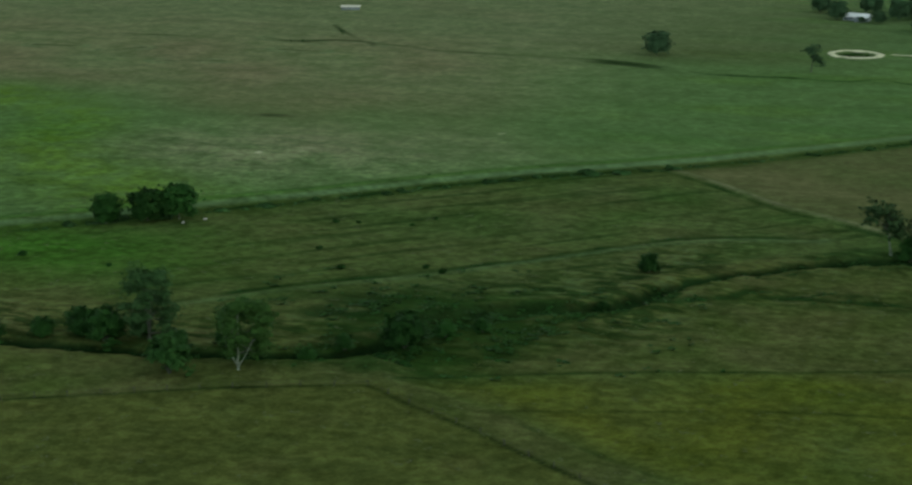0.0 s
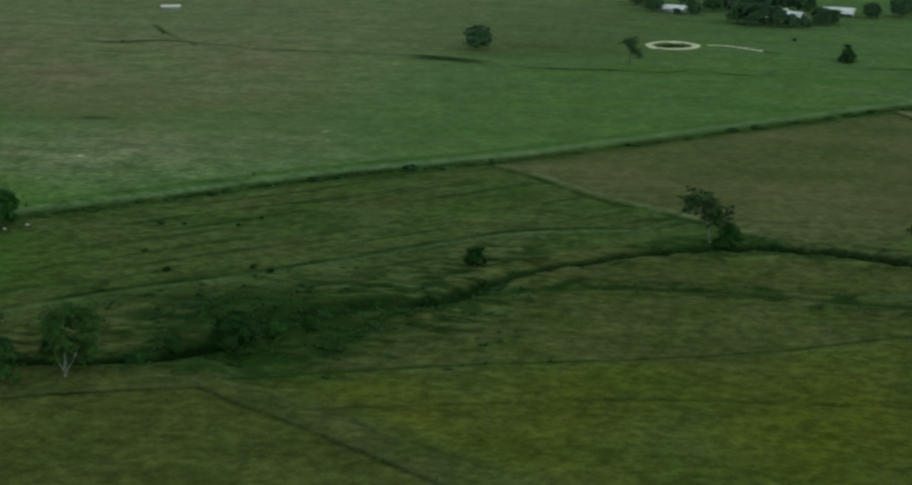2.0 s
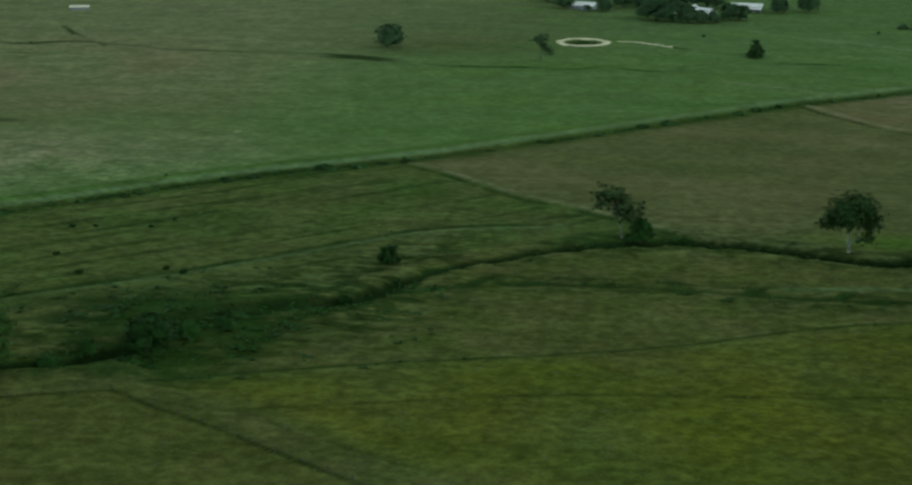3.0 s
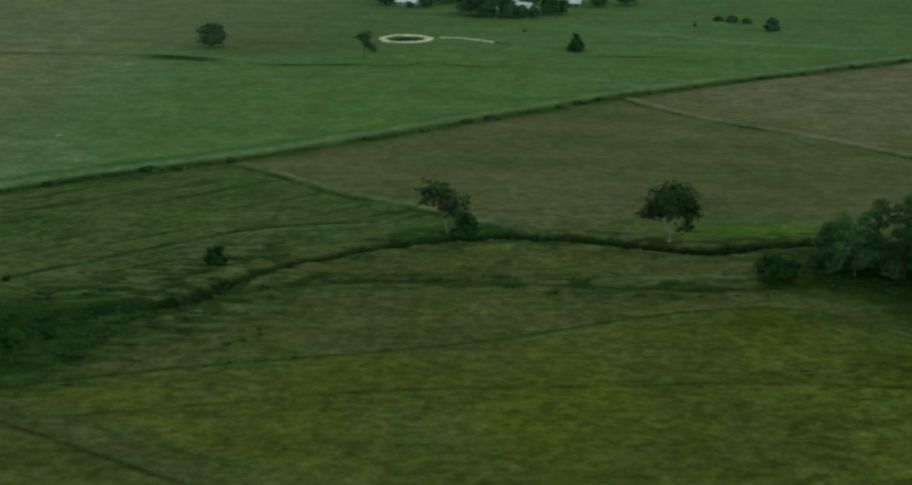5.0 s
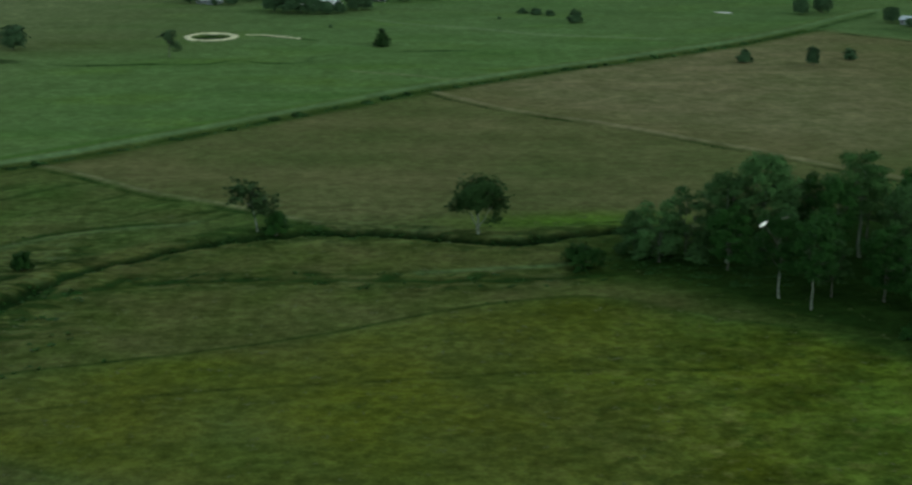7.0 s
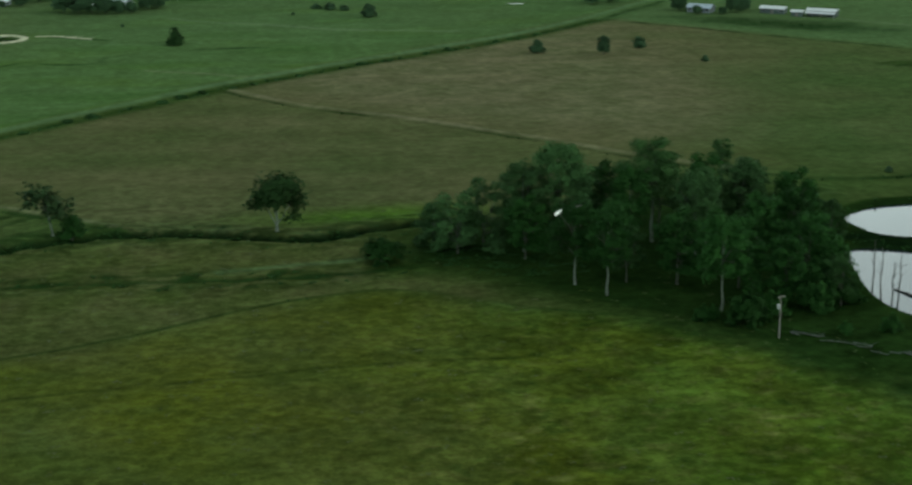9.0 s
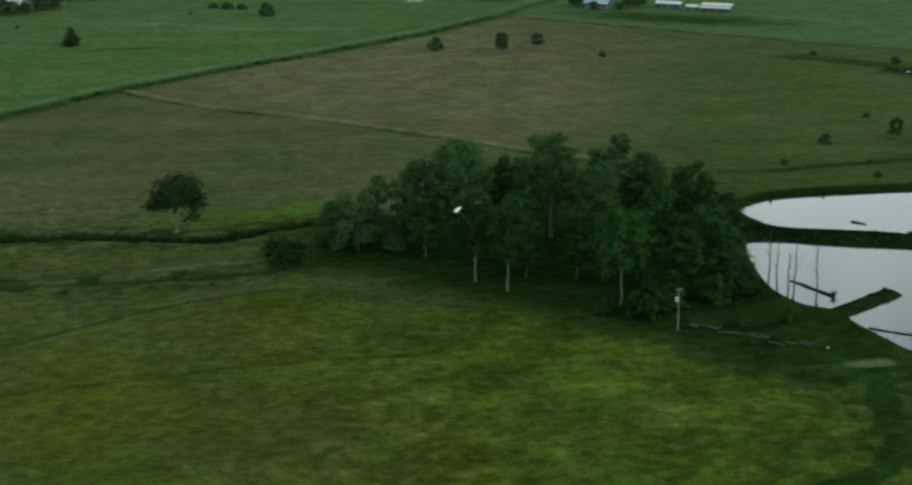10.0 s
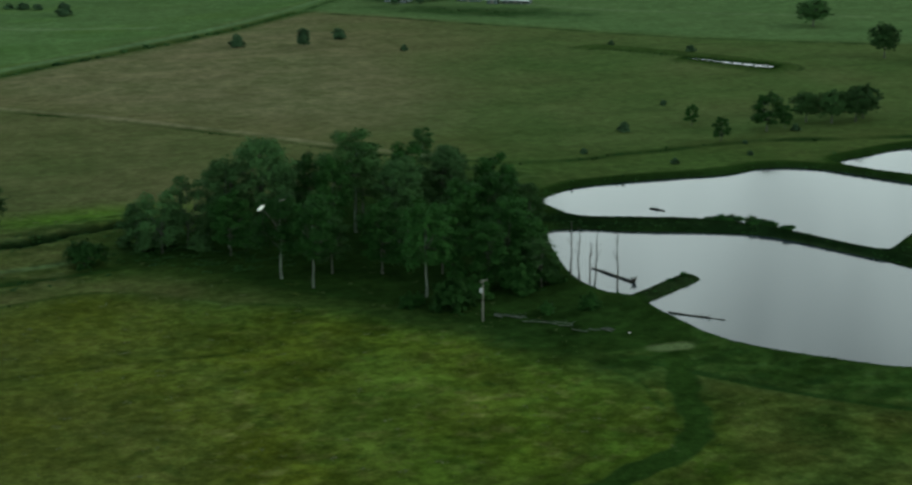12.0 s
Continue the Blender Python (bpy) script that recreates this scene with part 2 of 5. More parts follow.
MAT_OLDBRANCH = plain("greyed_fallen_wood", (0.06, 0.07, 0.06), 0.9, 2.0, 0.4)
MAT_GREYWOOD = plain("silvered_timber", (0.13, 0.13, 0.11), 0.85, 2.0, 0.35)


# ---------- plan: curves, distances ----------
def spline(points, per=8, closed=False):
    """A smooth line through plan points."""
    p = np.array(points, float)
    n = len(p)
    at = (lambda i: p[i % n]) if closed else (lambda i: p[min(max(i, 0), n - 1)])
    out = []
    for i in range(n if closed else n - 1):
        a, b, c, d = at(i - 1), at(i), at(i + 1), at(i + 2)
        for k in range(per):
            t = k / per
            out.append(0.5 * (2 * b + (c - a) * t + (2 * a - 5 * b + 4 * c - d) * t ** 2 + (3 * b - a - 3 * c + d) * t ** 3))
    if not closed:
        out.append(p[-1])
    return np.array(out)


def line_dist(x, y, line, closed=False):
    """The distance from places to a line, and on which side of it they lie (+ left)."""
    best = np.full(x.shape, 1e9)
    side = np.zeros(x.shape)
    seg = list(zip(line, np.roll(line, -1, 0)))
    for a, b in seg if closed else seg[:-1]:
        d = b - a
        ll = max(d @ d, 1e-9)
        t = np.clip(((x - a[0]) * d[0] + (y - a[1]) * d[1]) / ll, 0, 1)
        px, py = x - a[0] - t * d[0], y - a[1] - t * d[1]
        q = px * px + py * py
        nearer = q < best
        best = np.where(nearer, q, best)
        side = np.where(nearer, np.sign(d[0] * (y - a[1]) - d[1] * (x - a[0])), side)
    return np.sqrt(best), side


def inside(x, y, loop):
    odd = np.zeros(x.shape, bool)
    for a, b in zip(loop, np.roll(loop, -1, 0)):
        cross = (a[1] > y) != (b[1] > y)
        with np.errstate(divide="ignore", invalid="ignore"):
            odd ^= cross & (x < (b[0] - a[0]) * (y - a[1]) / (b[1] - a[1] + 1e-12) + a[0])
    return odd


def depth_in(x, y, loop):
    """Metres to the edge of a loop, positive inside."""
    d, _ = line_dist(x, y, loop, True)
    return np.where(inside(x, y, loop), d, -d)


def step(v, lo, hi):
    t = np.clip((v - lo) / (hi - lo), 0, 1)
    return t * t * (3 - 2 * t)


ROAD = spline([(-420, 262), (-245, 415), (-186, 467), (-148, 505), (-96, 545), (-35, 601), (26, 660), (95, 713), (141, 745), (195, 796), (240, 850)])
BANK_B = spline([(-94, 540), (-76, 523), (-57, 503), (-40, 492), (-13, 468)])
TRACK_C = spline([(27, 652), (50, 619), (84, 588), (118, 552), (138, 527), (165, 500), (192, 485), (224, 487), (263, 489), (289, 483), (330, 474)])
CREEK = spline([(-330, 345), (-240, 336), (-197, 331), (-165, 334), (-139, 341), (-124, 350), (-114, 371), (-100, 387), (-82, 397), (-68, 423),
                (-50, 440), (-30, 453), (-10, 458), (12, 455), (38, 447), (55, 454), (75, 457), (95, 452), (130, 468), (175, 470)])
FLAT_EDGE = spline([(-100, 372), (-65, 408), (-38, 417), (0, 415), (28, 413), (56, 418), (72, 426)])
PADDOCK_LINE = spline([(-176, 371), (-156, 391), (-134, 408), (-111, 430), (-90, 452), (-67, 467), (-46, 472)])
FIELD_EDGE = spline([(-112, 335), (-78, 349), (-40, 362), (-8, 375), (21, 391), (45, 399), (60, 396), (79, 381), (102, 368), (116, 349), (134, 329), (141, 311)])
NEAR_LINE = spline([(-92, 321), (-73.4, 326.7), (-34.7, 338.7), (8.4, 344.4), (45, 348.8), (72, 347)])
FLAT_PATH = spline([(14, 421), (34, 424), (52, 428), (70, 436)])
FENCE_A = [(-230, 276), (-179, 300), (-140, 319), (-116, 329)]
FENCE_B = [(-116, 329), (-105, 321), (-88, 310), (-66, 294), (-20, 262)]
LANE = spline([(-108, 337), (-89, 322), (-69, 309), (-52, 298), (-10, 270)])
FAR_CREEK = spline([(-420, 742), (-304, 746), (-273, 757), (-227, 742), (-166, 741), (-133, 733), (-112, 721), (-81, 722), (-66, 720.7), (-58, 722), (-47, 730), (-37, 722.4), (-21, 723), (-17, 736), (-1, 744), (20, 748), (46, 748)])
GREEN_TRACK = spline([(158, 323), (155, 313), (148, 294), (144, 280), (137, 270), (126, 264), (104, 252)])
SIDE_LINE = spline([(146, 318), (156, 305), (171, 286), (190, 268)])
ARC_LINE = spline([(128, 339), (138, 323), (143, 304), (141, 288)])
SHED_TRACK = spline([(296, 786), (318, 756), (345, 737), (420, 690)])
FAR_LINE = spline([(195, 800), (239, 756), (286, 710), (330, 668), (420, 610)])
FAR_LANE = spline([(10, 836), (27, 821.5), (42.5, 813), (56, 805.6), (81, 790), (128, 775)])
HILL_TRACK = spline([(-330, 905), (-298, 895), (-240, 906), (-205, 897), (-186, 880)])
POND_NEAR = spline([(168, 414), (188, 405.5), (213, 393), (225, 376), (234, 355), (246, 325), (238, 300), (215, 289), (197, 294), (187, 302), (176, 314), (170, 325),
                    (166.5, 345), (166, 355), (161, 361), (158.5, 374), (161, 392)], closed=True)
POND_MID = spline([(177, 444), (184, 450), (192, 454), (209, 454.5), (236, 453), (250, 456), (264, 448), (278, 427), (290, 402), (276, 388), (255, 384), (238, 371),
                   (233, 373), (220, 398), (207, 411), (193, 418), (180.5, 424), (177.5, 433)], closed=True)
POND_FAR = spline([(272, 453), (286, 460), (305, 464), (335, 455), (330, 430), (300, 422), (283, 433)], closed=True)
DAMP_BELT = np.array([(104, 366), (122, 343), (134, 326), (141, 308), (156, 305), (171, 286), (192, 267), (222, 285), (197, 292), (185, 302), (170, 322), (160, 352), (140, 358)], float)
TRACK_SIDE = np.array([(155, 303), (170, 285), (190, 264), (215, 225), (140, 225), (140, 262), (149, 280)], float)
SPIT = np.array([(163, 353), (170, 357), (176, 361), (181.5, 364.5)])
RUNNELS = (((-360, 608), (-343, 606)), ((-261, 750), (-240, 749)), ((-296, 800), (-284, 779)), ((-284, 779), (-258, 745)), ((-309, 751), (-267, 739)), ((-393, 700), (-375, 703)), ((-358, 696), (-347, 708)), ((-326, 678), (-302, 687)), ((-292, 722), (-274, 723)), ((-12, 772), (16, 764)))
SCUFF = (158.5, 321.5)
RING_AT = (-62, 787)
SOAK = spline([(-47, 796), (-40, 795), (-33, 790), (-25, 785)])
DAM_BANK = np.array([(280, 655), (300, 633), (314, 614), (324, 597)])
DAM_POOL = spline([(304, 622.2), (308.4, 615.6), (314, 606.8), (321.6, 595.4), (324.2, 595.2), (323.2, 598.4), (314.8, 607.8), (308.8, 616.2)], closed=True)
PASTURE_TRACK = spline([(-2, 702), (15.9, 693.7), (25.4, 688.2), (34.5, 678.0)])
FRESH_STRIP = spline([(-345, 590), (-302, 556), (-277, 500), (-230, 462)])
TARN = spline([(164, 855), (169, 855.6), (175, 852.6), (170, 852)], closed=True)
NEAR_FIELD = np.array(list(FIELD_EDGE) + [(150, 296), (190, 268), (230, 150), (-150, 150), (-5, 268), (-50, 297.5), (-63, 305), (-85, 321)])
WOOD = spline([(62, 424), (78, 410), (92, 388), (112, 368), (130, 352), (150, 352), (157, 372), (160, 395), (168, 416), (172, 446), (150, 470), (120, 452), (95, 446), (72, 442)], closed=True)
WATERS = [(POND_NEAR, -0.35), (POND_MID, -0.35), (POND_FAR, -0.35), (DAM_POOL, 0.8), (TARN, -0.1)]


def bumps(x, y, size, seed):
    """Soft random relief, -1 to 1, from a few sine waves at odd angles."""
    r = random.Random(seed)
    z = 0 * x
    for _ in range(7):
        a, k, ph = r.uniform(0, 6.283), 6.283 / (size * r.uniform(0.6, 1.7)), r.uniform(0, 6.283)
        z = z + np.sin(k * (x * math.cos(a) + y * math.sin(a)) + ph)
    return z / 4.5


def terrain(x, y, masks=True):
    """Height of the ground and how much of each cover grows on it; some masks also carry shade and haze."""
    m = {k: np.zeros(x.shape) for k in ("dry", "lush", "yellow", "tan", "rank", "bare", "mud", "pale", "wet_shade", "furrow", "growth_shade", "vivid", "rough", "grazed", "fresh", "mottled")}
    z = 0.22 * bumps(x, y, 60, 1) + 0.09 * bumps(x, y, 14, 2)

    def put(key, v):
        m[key] = np.maximum(m[key], v)

    # fields
    road, road_side = line_dist(x, y, ROAD)
    north = step(road * road_side, 2, 12)
    creek, creek_side = line_dist(x, y, CREEK)
    bank, bank_side = line_dist(x, y, BANK_B)
    tc, tc_side = line_dist(x, y, TRACK_C)
    near = step(depth_in(x, y, NEAR_FIELD), -3, 3)
    put("yellow", step(depth_in(x, y, NEAR_FIELD), -8, 10) * (0.62 + 0.2 * bumps(x, y, 45, 5)))
    put("dry", 0.26 * near * (1 - step(x, 20, 90)) * (1 + 0.6 * bumps(x, y, 35, 53)))
    put("vivid", 0.2 * near * step(x, 50, 120) * (0.5 + 0.6 * bumps(x, y, 28, 55)))
    # dark green growth, deepened a little to stand in for lens falloff
    put("wet_shade", 0.66 * step(depth_in(x, y, NEAR_FIELD), -25, 3) * step(x + 0.5 * (300 - y), 85, 160) * (1 - step(y, 345, 365)) * (0.75 + 0.45 * bumps(x, y, 22, 51)))
    put("dry", 0.5 * step(depth_in(x, y, TRACK_SIDE), -3, 4) * (1 + 0.3 * bumps(x, y, 18, 48)))
    put("yellow", 0.5 * step(depth_in(x, y, TRACK_SIDE), -3, 4))
    put("mottled", near * (0.2 + 0.8 * step(x + 0.3 * (330 - y), 5, 85)))
    wild = (1 - near) * (1 - north)
    east = wild * step(bank * bank_side, -2, 4) * step(y, 440, 462)
    toff = tc * tc_side
    put("dry", east * (0.52 + 0.24 * step(toff, -3, 3)) * (1 - 0.85 * step(x + 0.5 * (620 - y), 150, 255)) * (1 + 0.32 * bumps(x, y, 60, 8)))
    put("vivid", 0.35 * east * np.exp(-((x - 54) / 32) ** 2 - ((y - 467) / 9) ** 2))
    put("fresh", 0.6 * east * np.exp(-((x - 60) / 26) ** 2 - ((y - 468) / 9) ** 2))
    flats = wild * (1 - step(y, 440, 462)) * (1 - step(x, 90, 130))
    put("wet_shade", 0.3 * flats * step(-creek * creek_side, 0, 8))
    put("dry", 0.54 * flats * (1 + 0.5 * bumps(x, y, 25, 9)))
    # yellow offsets the haze blue that the dry colour carries
    put("yellow", 0.3 * flats)
    green = np.exp(-((x + 222) / 40) ** 2 - ((y - 402) / 24) ** 2) * wild
    put("vivid", 0.9 * green)
    m["dry"] = m["dry"] * (1 - green)
    west = (1 - north) * (1 - near) * step(bank * -bank_side, -1, 3) * step(y, 350, 385) * step(creek * creek_side, 4, 12)
    put("furrow", west * (1 - 0.8 * green))
    m["dry"] = m["dry"] * (1 - 0.6 * west)
    m["yellow"] = m["yellow"] * (1 - 0.8 * west)
    put("dry", 0.16 * west * (1 - green) * (1 + 0.8 * bumps(x, y, 30, 82)))
    sw = step(-(x + 66) * 0.62 - (y - 294) * 0.78, -2, 2) * (1 - step(y - 300 - (x + 179) * 0.5, -2, 2)) * (1 - near)
    put("wet_shade", 0.45 * step(x, 132, 158) * (1 - step(y, 300, 330)) * (0.7 + 0.5 * bumps(x, y, 12, 85)))
    put("dry", 0.62 * sw)
    # again less haze blue close by
    put("yellow", 0.5 * sw)
    put("lush", north * (0.85 - 0.3 * step(y, 760, 860)) * (1 - step(x, 60, 220) * 0.4))
    put("dry", north * 0.85 * step(-x, 130, 240) * step(y + 0.3 * x, 470, 540) * (0.7 + 0.4 * bumps(x, y, 80, 10)))
    put("dry", north * 0.55 * step(y - 0.1 * x, 740, 800) * (1 - step(x, -120, -20)))
    m["dry"] = m["dry"] * (1 - 0.9 * np.exp(-((x - 52) / 28) ** 2 - ((y - 468) / 8) ** 2))
    # tan and pale here lift the far fields as haze would
    put("tan", north * 0.4 * step(-x, 80, 220) * step(y, 560, 680))
    put("pale", 0.3 * north * step(y, 700, 840))
    # faint hill shading as ground colour; the land is flat here
    put("wet_shade", 0.15 * north * np.exp(-((x + 110) / 70) ** 2 - ((y - 835) / 55) ** 2))
    # brown field, also brightened for haze
    put("tan", 0.3 * east * step(toff, 0, 40) * step(y, 500, 600) * (1 - step(x, 160, 230)))
    put("pale", 0.45 * north * np.exp(-((x + 330) / 50) ** 2 - ((y - 560) / 40) ** 2))
    m["dry"] = m["dry"] * (1 - 0.95 * np.exp(-((x + 330) / 55) ** 2 - ((y - 560) / 45) ** 2))
    put("tan", north * np.exp(-((x + 215 + 0.5 * (y - 530)) / 75) ** 2 - ((y - 535 - 0.35 * (x + 215)) / 42) ** 2) * (0.72 + 0.25 * bumps(x, y, 40, 12)))
    put("lush", 0.22 * (1 - north) * step(x, 165, 235) * step(y, 480, 510))
    put("dry", (1 - north) * step(x, 195, 230) * 0.15 * (1 + bumps(x, y, 60, 14)) * step(y, 480, 520))

    put("vivid", 0.32 * north * step(x, -170, -90) * step(bumps(x * 0.6 + y * 0.3, y * 1.7, 70, 87), 0.0, 0.9))
    put("fresh", 0.28 * north * step(x, -170, -90) * step(bumps(x * 0.6 + y * 0.3, y * 1.7, 60, 88), 0.0, 0.9))
    # dull grey-green patch: a hillside's shading painted on level ground
    hill_shade = np.exp(-((x + 118) / 46) ** 2 - ((y - 776) / 28) ** 2)
    m["lush"] = m["lush"] * (1 - 0.55 * hill_shade)
    put("dry", 0.42 * hill_shade)
    put("wet_shade", 0.22 * hill_shade)
    d, _ = line_dist(x, y, FRESH_STRIP)
    fresh = north * np.exp(-(d / 23) ** 2)
    put("fresh", 0.8 * fresh * (0.9 + 0.2 * bumps(x, y, 30, 57)))
    for key in ("dry", "tan", "pale"):
        m[key] = m[key] * (1 - 0.75 * fresh)
    put("fresh", 0.5 * near * step(x + 0.4 * (300 - y), 55, 125) * (1 - step(x - 0.25 * (300 - y), 128, 142)) * (0.55 + 0.6 * bumps(x, y, 24, 58)))
    d, _ = line_dist(x, y, PASTURE_TRACK)
    put("tan", 0.6 * np.exp(-(d / 1.3) ** 2))
    # far green paddock past the boundary ditch
    fl, fl_side = line_dist(x, y, FAR_LINE)
    beyond = step(fl * fl_side, -4, 8) * (1 - north) * step(x, 150, 200)
    for key in ("dry", "tan"):
        m[key] = m[key] * (1 - 0.9 * beyond)
    put("lush", 0.6 * beyond)
    put("pale", 0.3 * beyond)
    put("vivid", 0.4 * north * np.exp(-((x - 56) / 22) ** 2 - ((y - 741) / 14) ** 2))
    put("vivid", 0.5 * north * np.exp(-((x + 302) / 32) ** 2 - ((y - 538) / 26) ** 2))
    for a, c in RUNNELS:
        d, _ = line_dist(x, y, np.array((a, c), float))
        put("rank", 0.8 * np.exp(-(d / 1.9) ** 2) * (0.75 + 0.4 * bumps(x, y, 26, 84)))
        put("pale", 0.5 * np.exp(-((d - 4.5) / 1.5) ** 2) * step(bumps(x, y, 16, 86), -0.2, 0.6))
    put("grazed", step(y + 0.2 * x, 445, 540))
    # the road: a grassy strip on a low bank with a rank ditch on its near side
    off = road * road_side
    z += 0.7 * np.exp(-((off - 9) / 4.5) ** 2) - 0.5 * np.exp(-(off / 3.0) ** 2)
    verge = np.exp(-((off - 1) / 7.0) ** 4)
    for key in ("dry", "tan"):
        m[key] = m[key] * (1 - 0.9 * verge)
    put("wet_shade", 0.55 * np.exp(-((off + 1) / 5.0) ** 2) * (0.7 + 0.4 * bumps(x, y, 30, 15)))
    put("rank", 0.75 * np.exp(-((off - 0.8) / 2.0) ** 2) * (0.75 + 0.5 * bumps(x, y, 18, 15)))
    put("pale", 0.95 * np.exp(-((off - 5.6) / 1.9) ** 4) * (0.85 + 0.25 * bumps(x, y, 40, 41)))
    put("vivid", 0.6 * np.exp(-((off - 11.5) / 3.6) ** 4) * step(-x, -60, 120))
    put("rank", 0.5 * np.exp(-((off - 13.0 - 4.0 * step(-x, 150, 260)) / 1.7) ** 2) * step(-x, 40, 140) * (0.8 + 0.5 * bumps(x, y, 26, 43)))
    # low bank between two paddocks
    boff = bank * bank_side
    z += 0.4 * np.exp(-((boff - 1.5) / 1.5) ** 2) - 0.4 * np.exp(-((boff + 1.8) / 1.6) ** 2)
    put("rank", 0.85 * np.exp(-((boff + 1.2) / 1.2) ** 2) * (0.75 + 0.4 * bumps(x, y, 15, 44)))
    put("tan", 0.75 * np.exp(-((boff - 1.6) / 1.1) ** 2) * (0.85 + 0.3 * bumps(x, y, 25, 45)))
    m["dry"] = m["dry"] * (1 - 0.5 * np.exp(-(boff / 3.5) ** 2))
    # lane along the far paddock
    put("tan", (1 - step(x, 150, 185)) * 0.8 * np.exp(-((toff - 2.0) / 1.5) ** 2) * (0.85 + 0.3 * bumps(x, y, 30, 46)))
    z += 0.5 * np.exp(-((toff - 2) / 3) ** 2)
    put("rank", 0.95 * np.exp(-((toff + 1.6) / 1.4) ** 2) * (0.7 + 0.55 * bumps(x, y, 28, 47)))
    put("rank", 0.8 * step(x, 165, 200) * np.exp(-((toff + 1.5) / 2.6) ** 2) * (0.8 + 0.3 * bumps(x, y, 24, 81)))
    # creek
    creek = np.maximum(0, creek + 0.9 * bumps(x, y, 9, 62) + 0.5 * bumps(x, y, 5, 63))
    marsh = np.exp(-((x + 118) / 34) ** 2 - ((y - 378) / 20) ** 2)
    narrow = 1 - step(x, -45, 0)
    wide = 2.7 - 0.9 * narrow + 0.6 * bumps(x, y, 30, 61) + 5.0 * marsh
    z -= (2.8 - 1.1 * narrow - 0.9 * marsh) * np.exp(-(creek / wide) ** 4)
    # near-black bed: shade in the cut put into the colour, with dark growth
    put("growth_shade", (0.97 - 0.45 * narrow * step(x, -120, -60)) * np.exp(-(creek / (1.3 * wide)) ** 8) * (1 - 0.6 * marsh))
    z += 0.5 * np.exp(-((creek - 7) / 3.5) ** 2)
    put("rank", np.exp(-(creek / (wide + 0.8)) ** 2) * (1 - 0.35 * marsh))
    put("wet_shade", 0.7 * np.sqrt(marsh) * step(bumps(x, y, 30, 16), -0.7, 0.3))
    put("rank", np.minimum(1, 1.3 * marsh) * (0.62 + 0.3 * bumps(x, y, 12, 16)))
    belt = step(-creek * creek_side, -9, -3) * (1 - step(creek, 20, 42)) * step(-x, 60, 110) * step(y, 325, 345)
    put("wet_shade", 0.8 * belt)
    put("rank", 0.9 * belt * step(bumps(x, y, 13, 17), -0.5, 0.5))
    for line, width, much, seed in ((FLAT_EDGE, 2.6, 0.85, 18), (PADDOCK_LINE, 1.8, 0.8, 19), 
                                    (LANE, 1.3, 0.5, 22), (SIDE_LINE, 1.3, 1.2, 23), (ARC_LINE, 1.2, 0.6, 24), (FAR_CREEK, 3.0, 0.6, 25), (FAR_LINE, 2.2, 0.75, 26)):
        d, _ = line_dist(x, y, line)
        put("rank", np.minimum(1, much * np.exp(-(d / width) ** 2) * (0.8 + (0.75 if seed == 25 else 0.35) * bumps(x, y, 45 if seed == 25 else 18, seed))))
        z -= 0.25 * np.exp(-(d / width) ** 2)
    for line, seed in ((FENCE_A, 20), (FENCE_B, 21)):
        d, _ = line_dist(x, y, np.array(line, float))
        put("growth_shade", 0.9 * np.exp(-(d / 0.62) ** 2) * np.clip(0.75 + 0.45 * bumps(x, y, 14, seed), 0, 1))
        put("rank", 0.4 * np.exp(-(d / 1.6) ** 2) * (0.7 + 0.5 * bumps(x, y, 24, seed + 70)))
    d, _ = line_dist(x, y, GREEN_TRACK)
    worn = step(-d + 0.8 * bumps(x, y, 9, 64), -3.9, -1.9)
    put("wet_shade", worn)
    put("rank", 0.8 * worn)
    m["mottled"] = m["mottled"] * (1 - worn)
    for key in ("yellow", "vivid", "fresh"):
        m[key] = m[key] * (1 - 0.9 * worn)
    for line, much, seed in ((NEAR_LINE, 0.5, 52), (FIELD_EDGE[:36], 0.45, 56)):
        d, _ = line_dist(x, y, line)
        put("growth_shade", much * np.exp(-(d / 0.75) ** 2) * np.clip(0.75 + 0.5 * bumps(x, y, 20, seed), 0, 1))
    d, s = line_dist(x, y, PADDOCK_LINE)
    put("pale", 0.3 * np.exp(-((d * s + 3.2) / 1.6) ** 2))
    d, s = line_dist(x, y, FLAT_PATH)
    put("pale", 0.6 * np.exp(-(d / 1.6) ** 2))
    flat_d, _ = line_dist(x, y, FLAT_EDGE)
    put("rough", 0.65 * (1 - near) * step(-flat_d, -13, -4))
    put("rough", step(-creek, -42, -14) * (1 - step(x, -75, -45)) * step(y, 326, 342) * 0.95)
    put("rough", step(-creek, -16, -5) * step(x, -75, -45) * 0.7)
    put("rank", 0.8 * step(-flat_d, -13, -3) * step(bumps(x, y, 12, 54), 0.1, 0.7) * (1 - near))
    d, s = line_dist(x, y, FIELD_EDGE)
    put("rank", 0.5 * np.exp(-(d / 1.3) ** 2))
    for line, width, much in ((SHED_TRACK, 2.2, 0.6), (FAR_LANE, 2.2, 0.85), (HILL_TRACK, 2.2, 0.5)):
        d, _ = line_dist(x, y, line)
        put("pale", much * np.exp(-(d / width) ** 2))
        put("tan", 0.6 * much * np.exp(-(d / width) ** 2))
    put("tan", 0.35 * np.exp(-((x + 118) / 6) ** 2 - ((y - 341) / 4) ** 2))
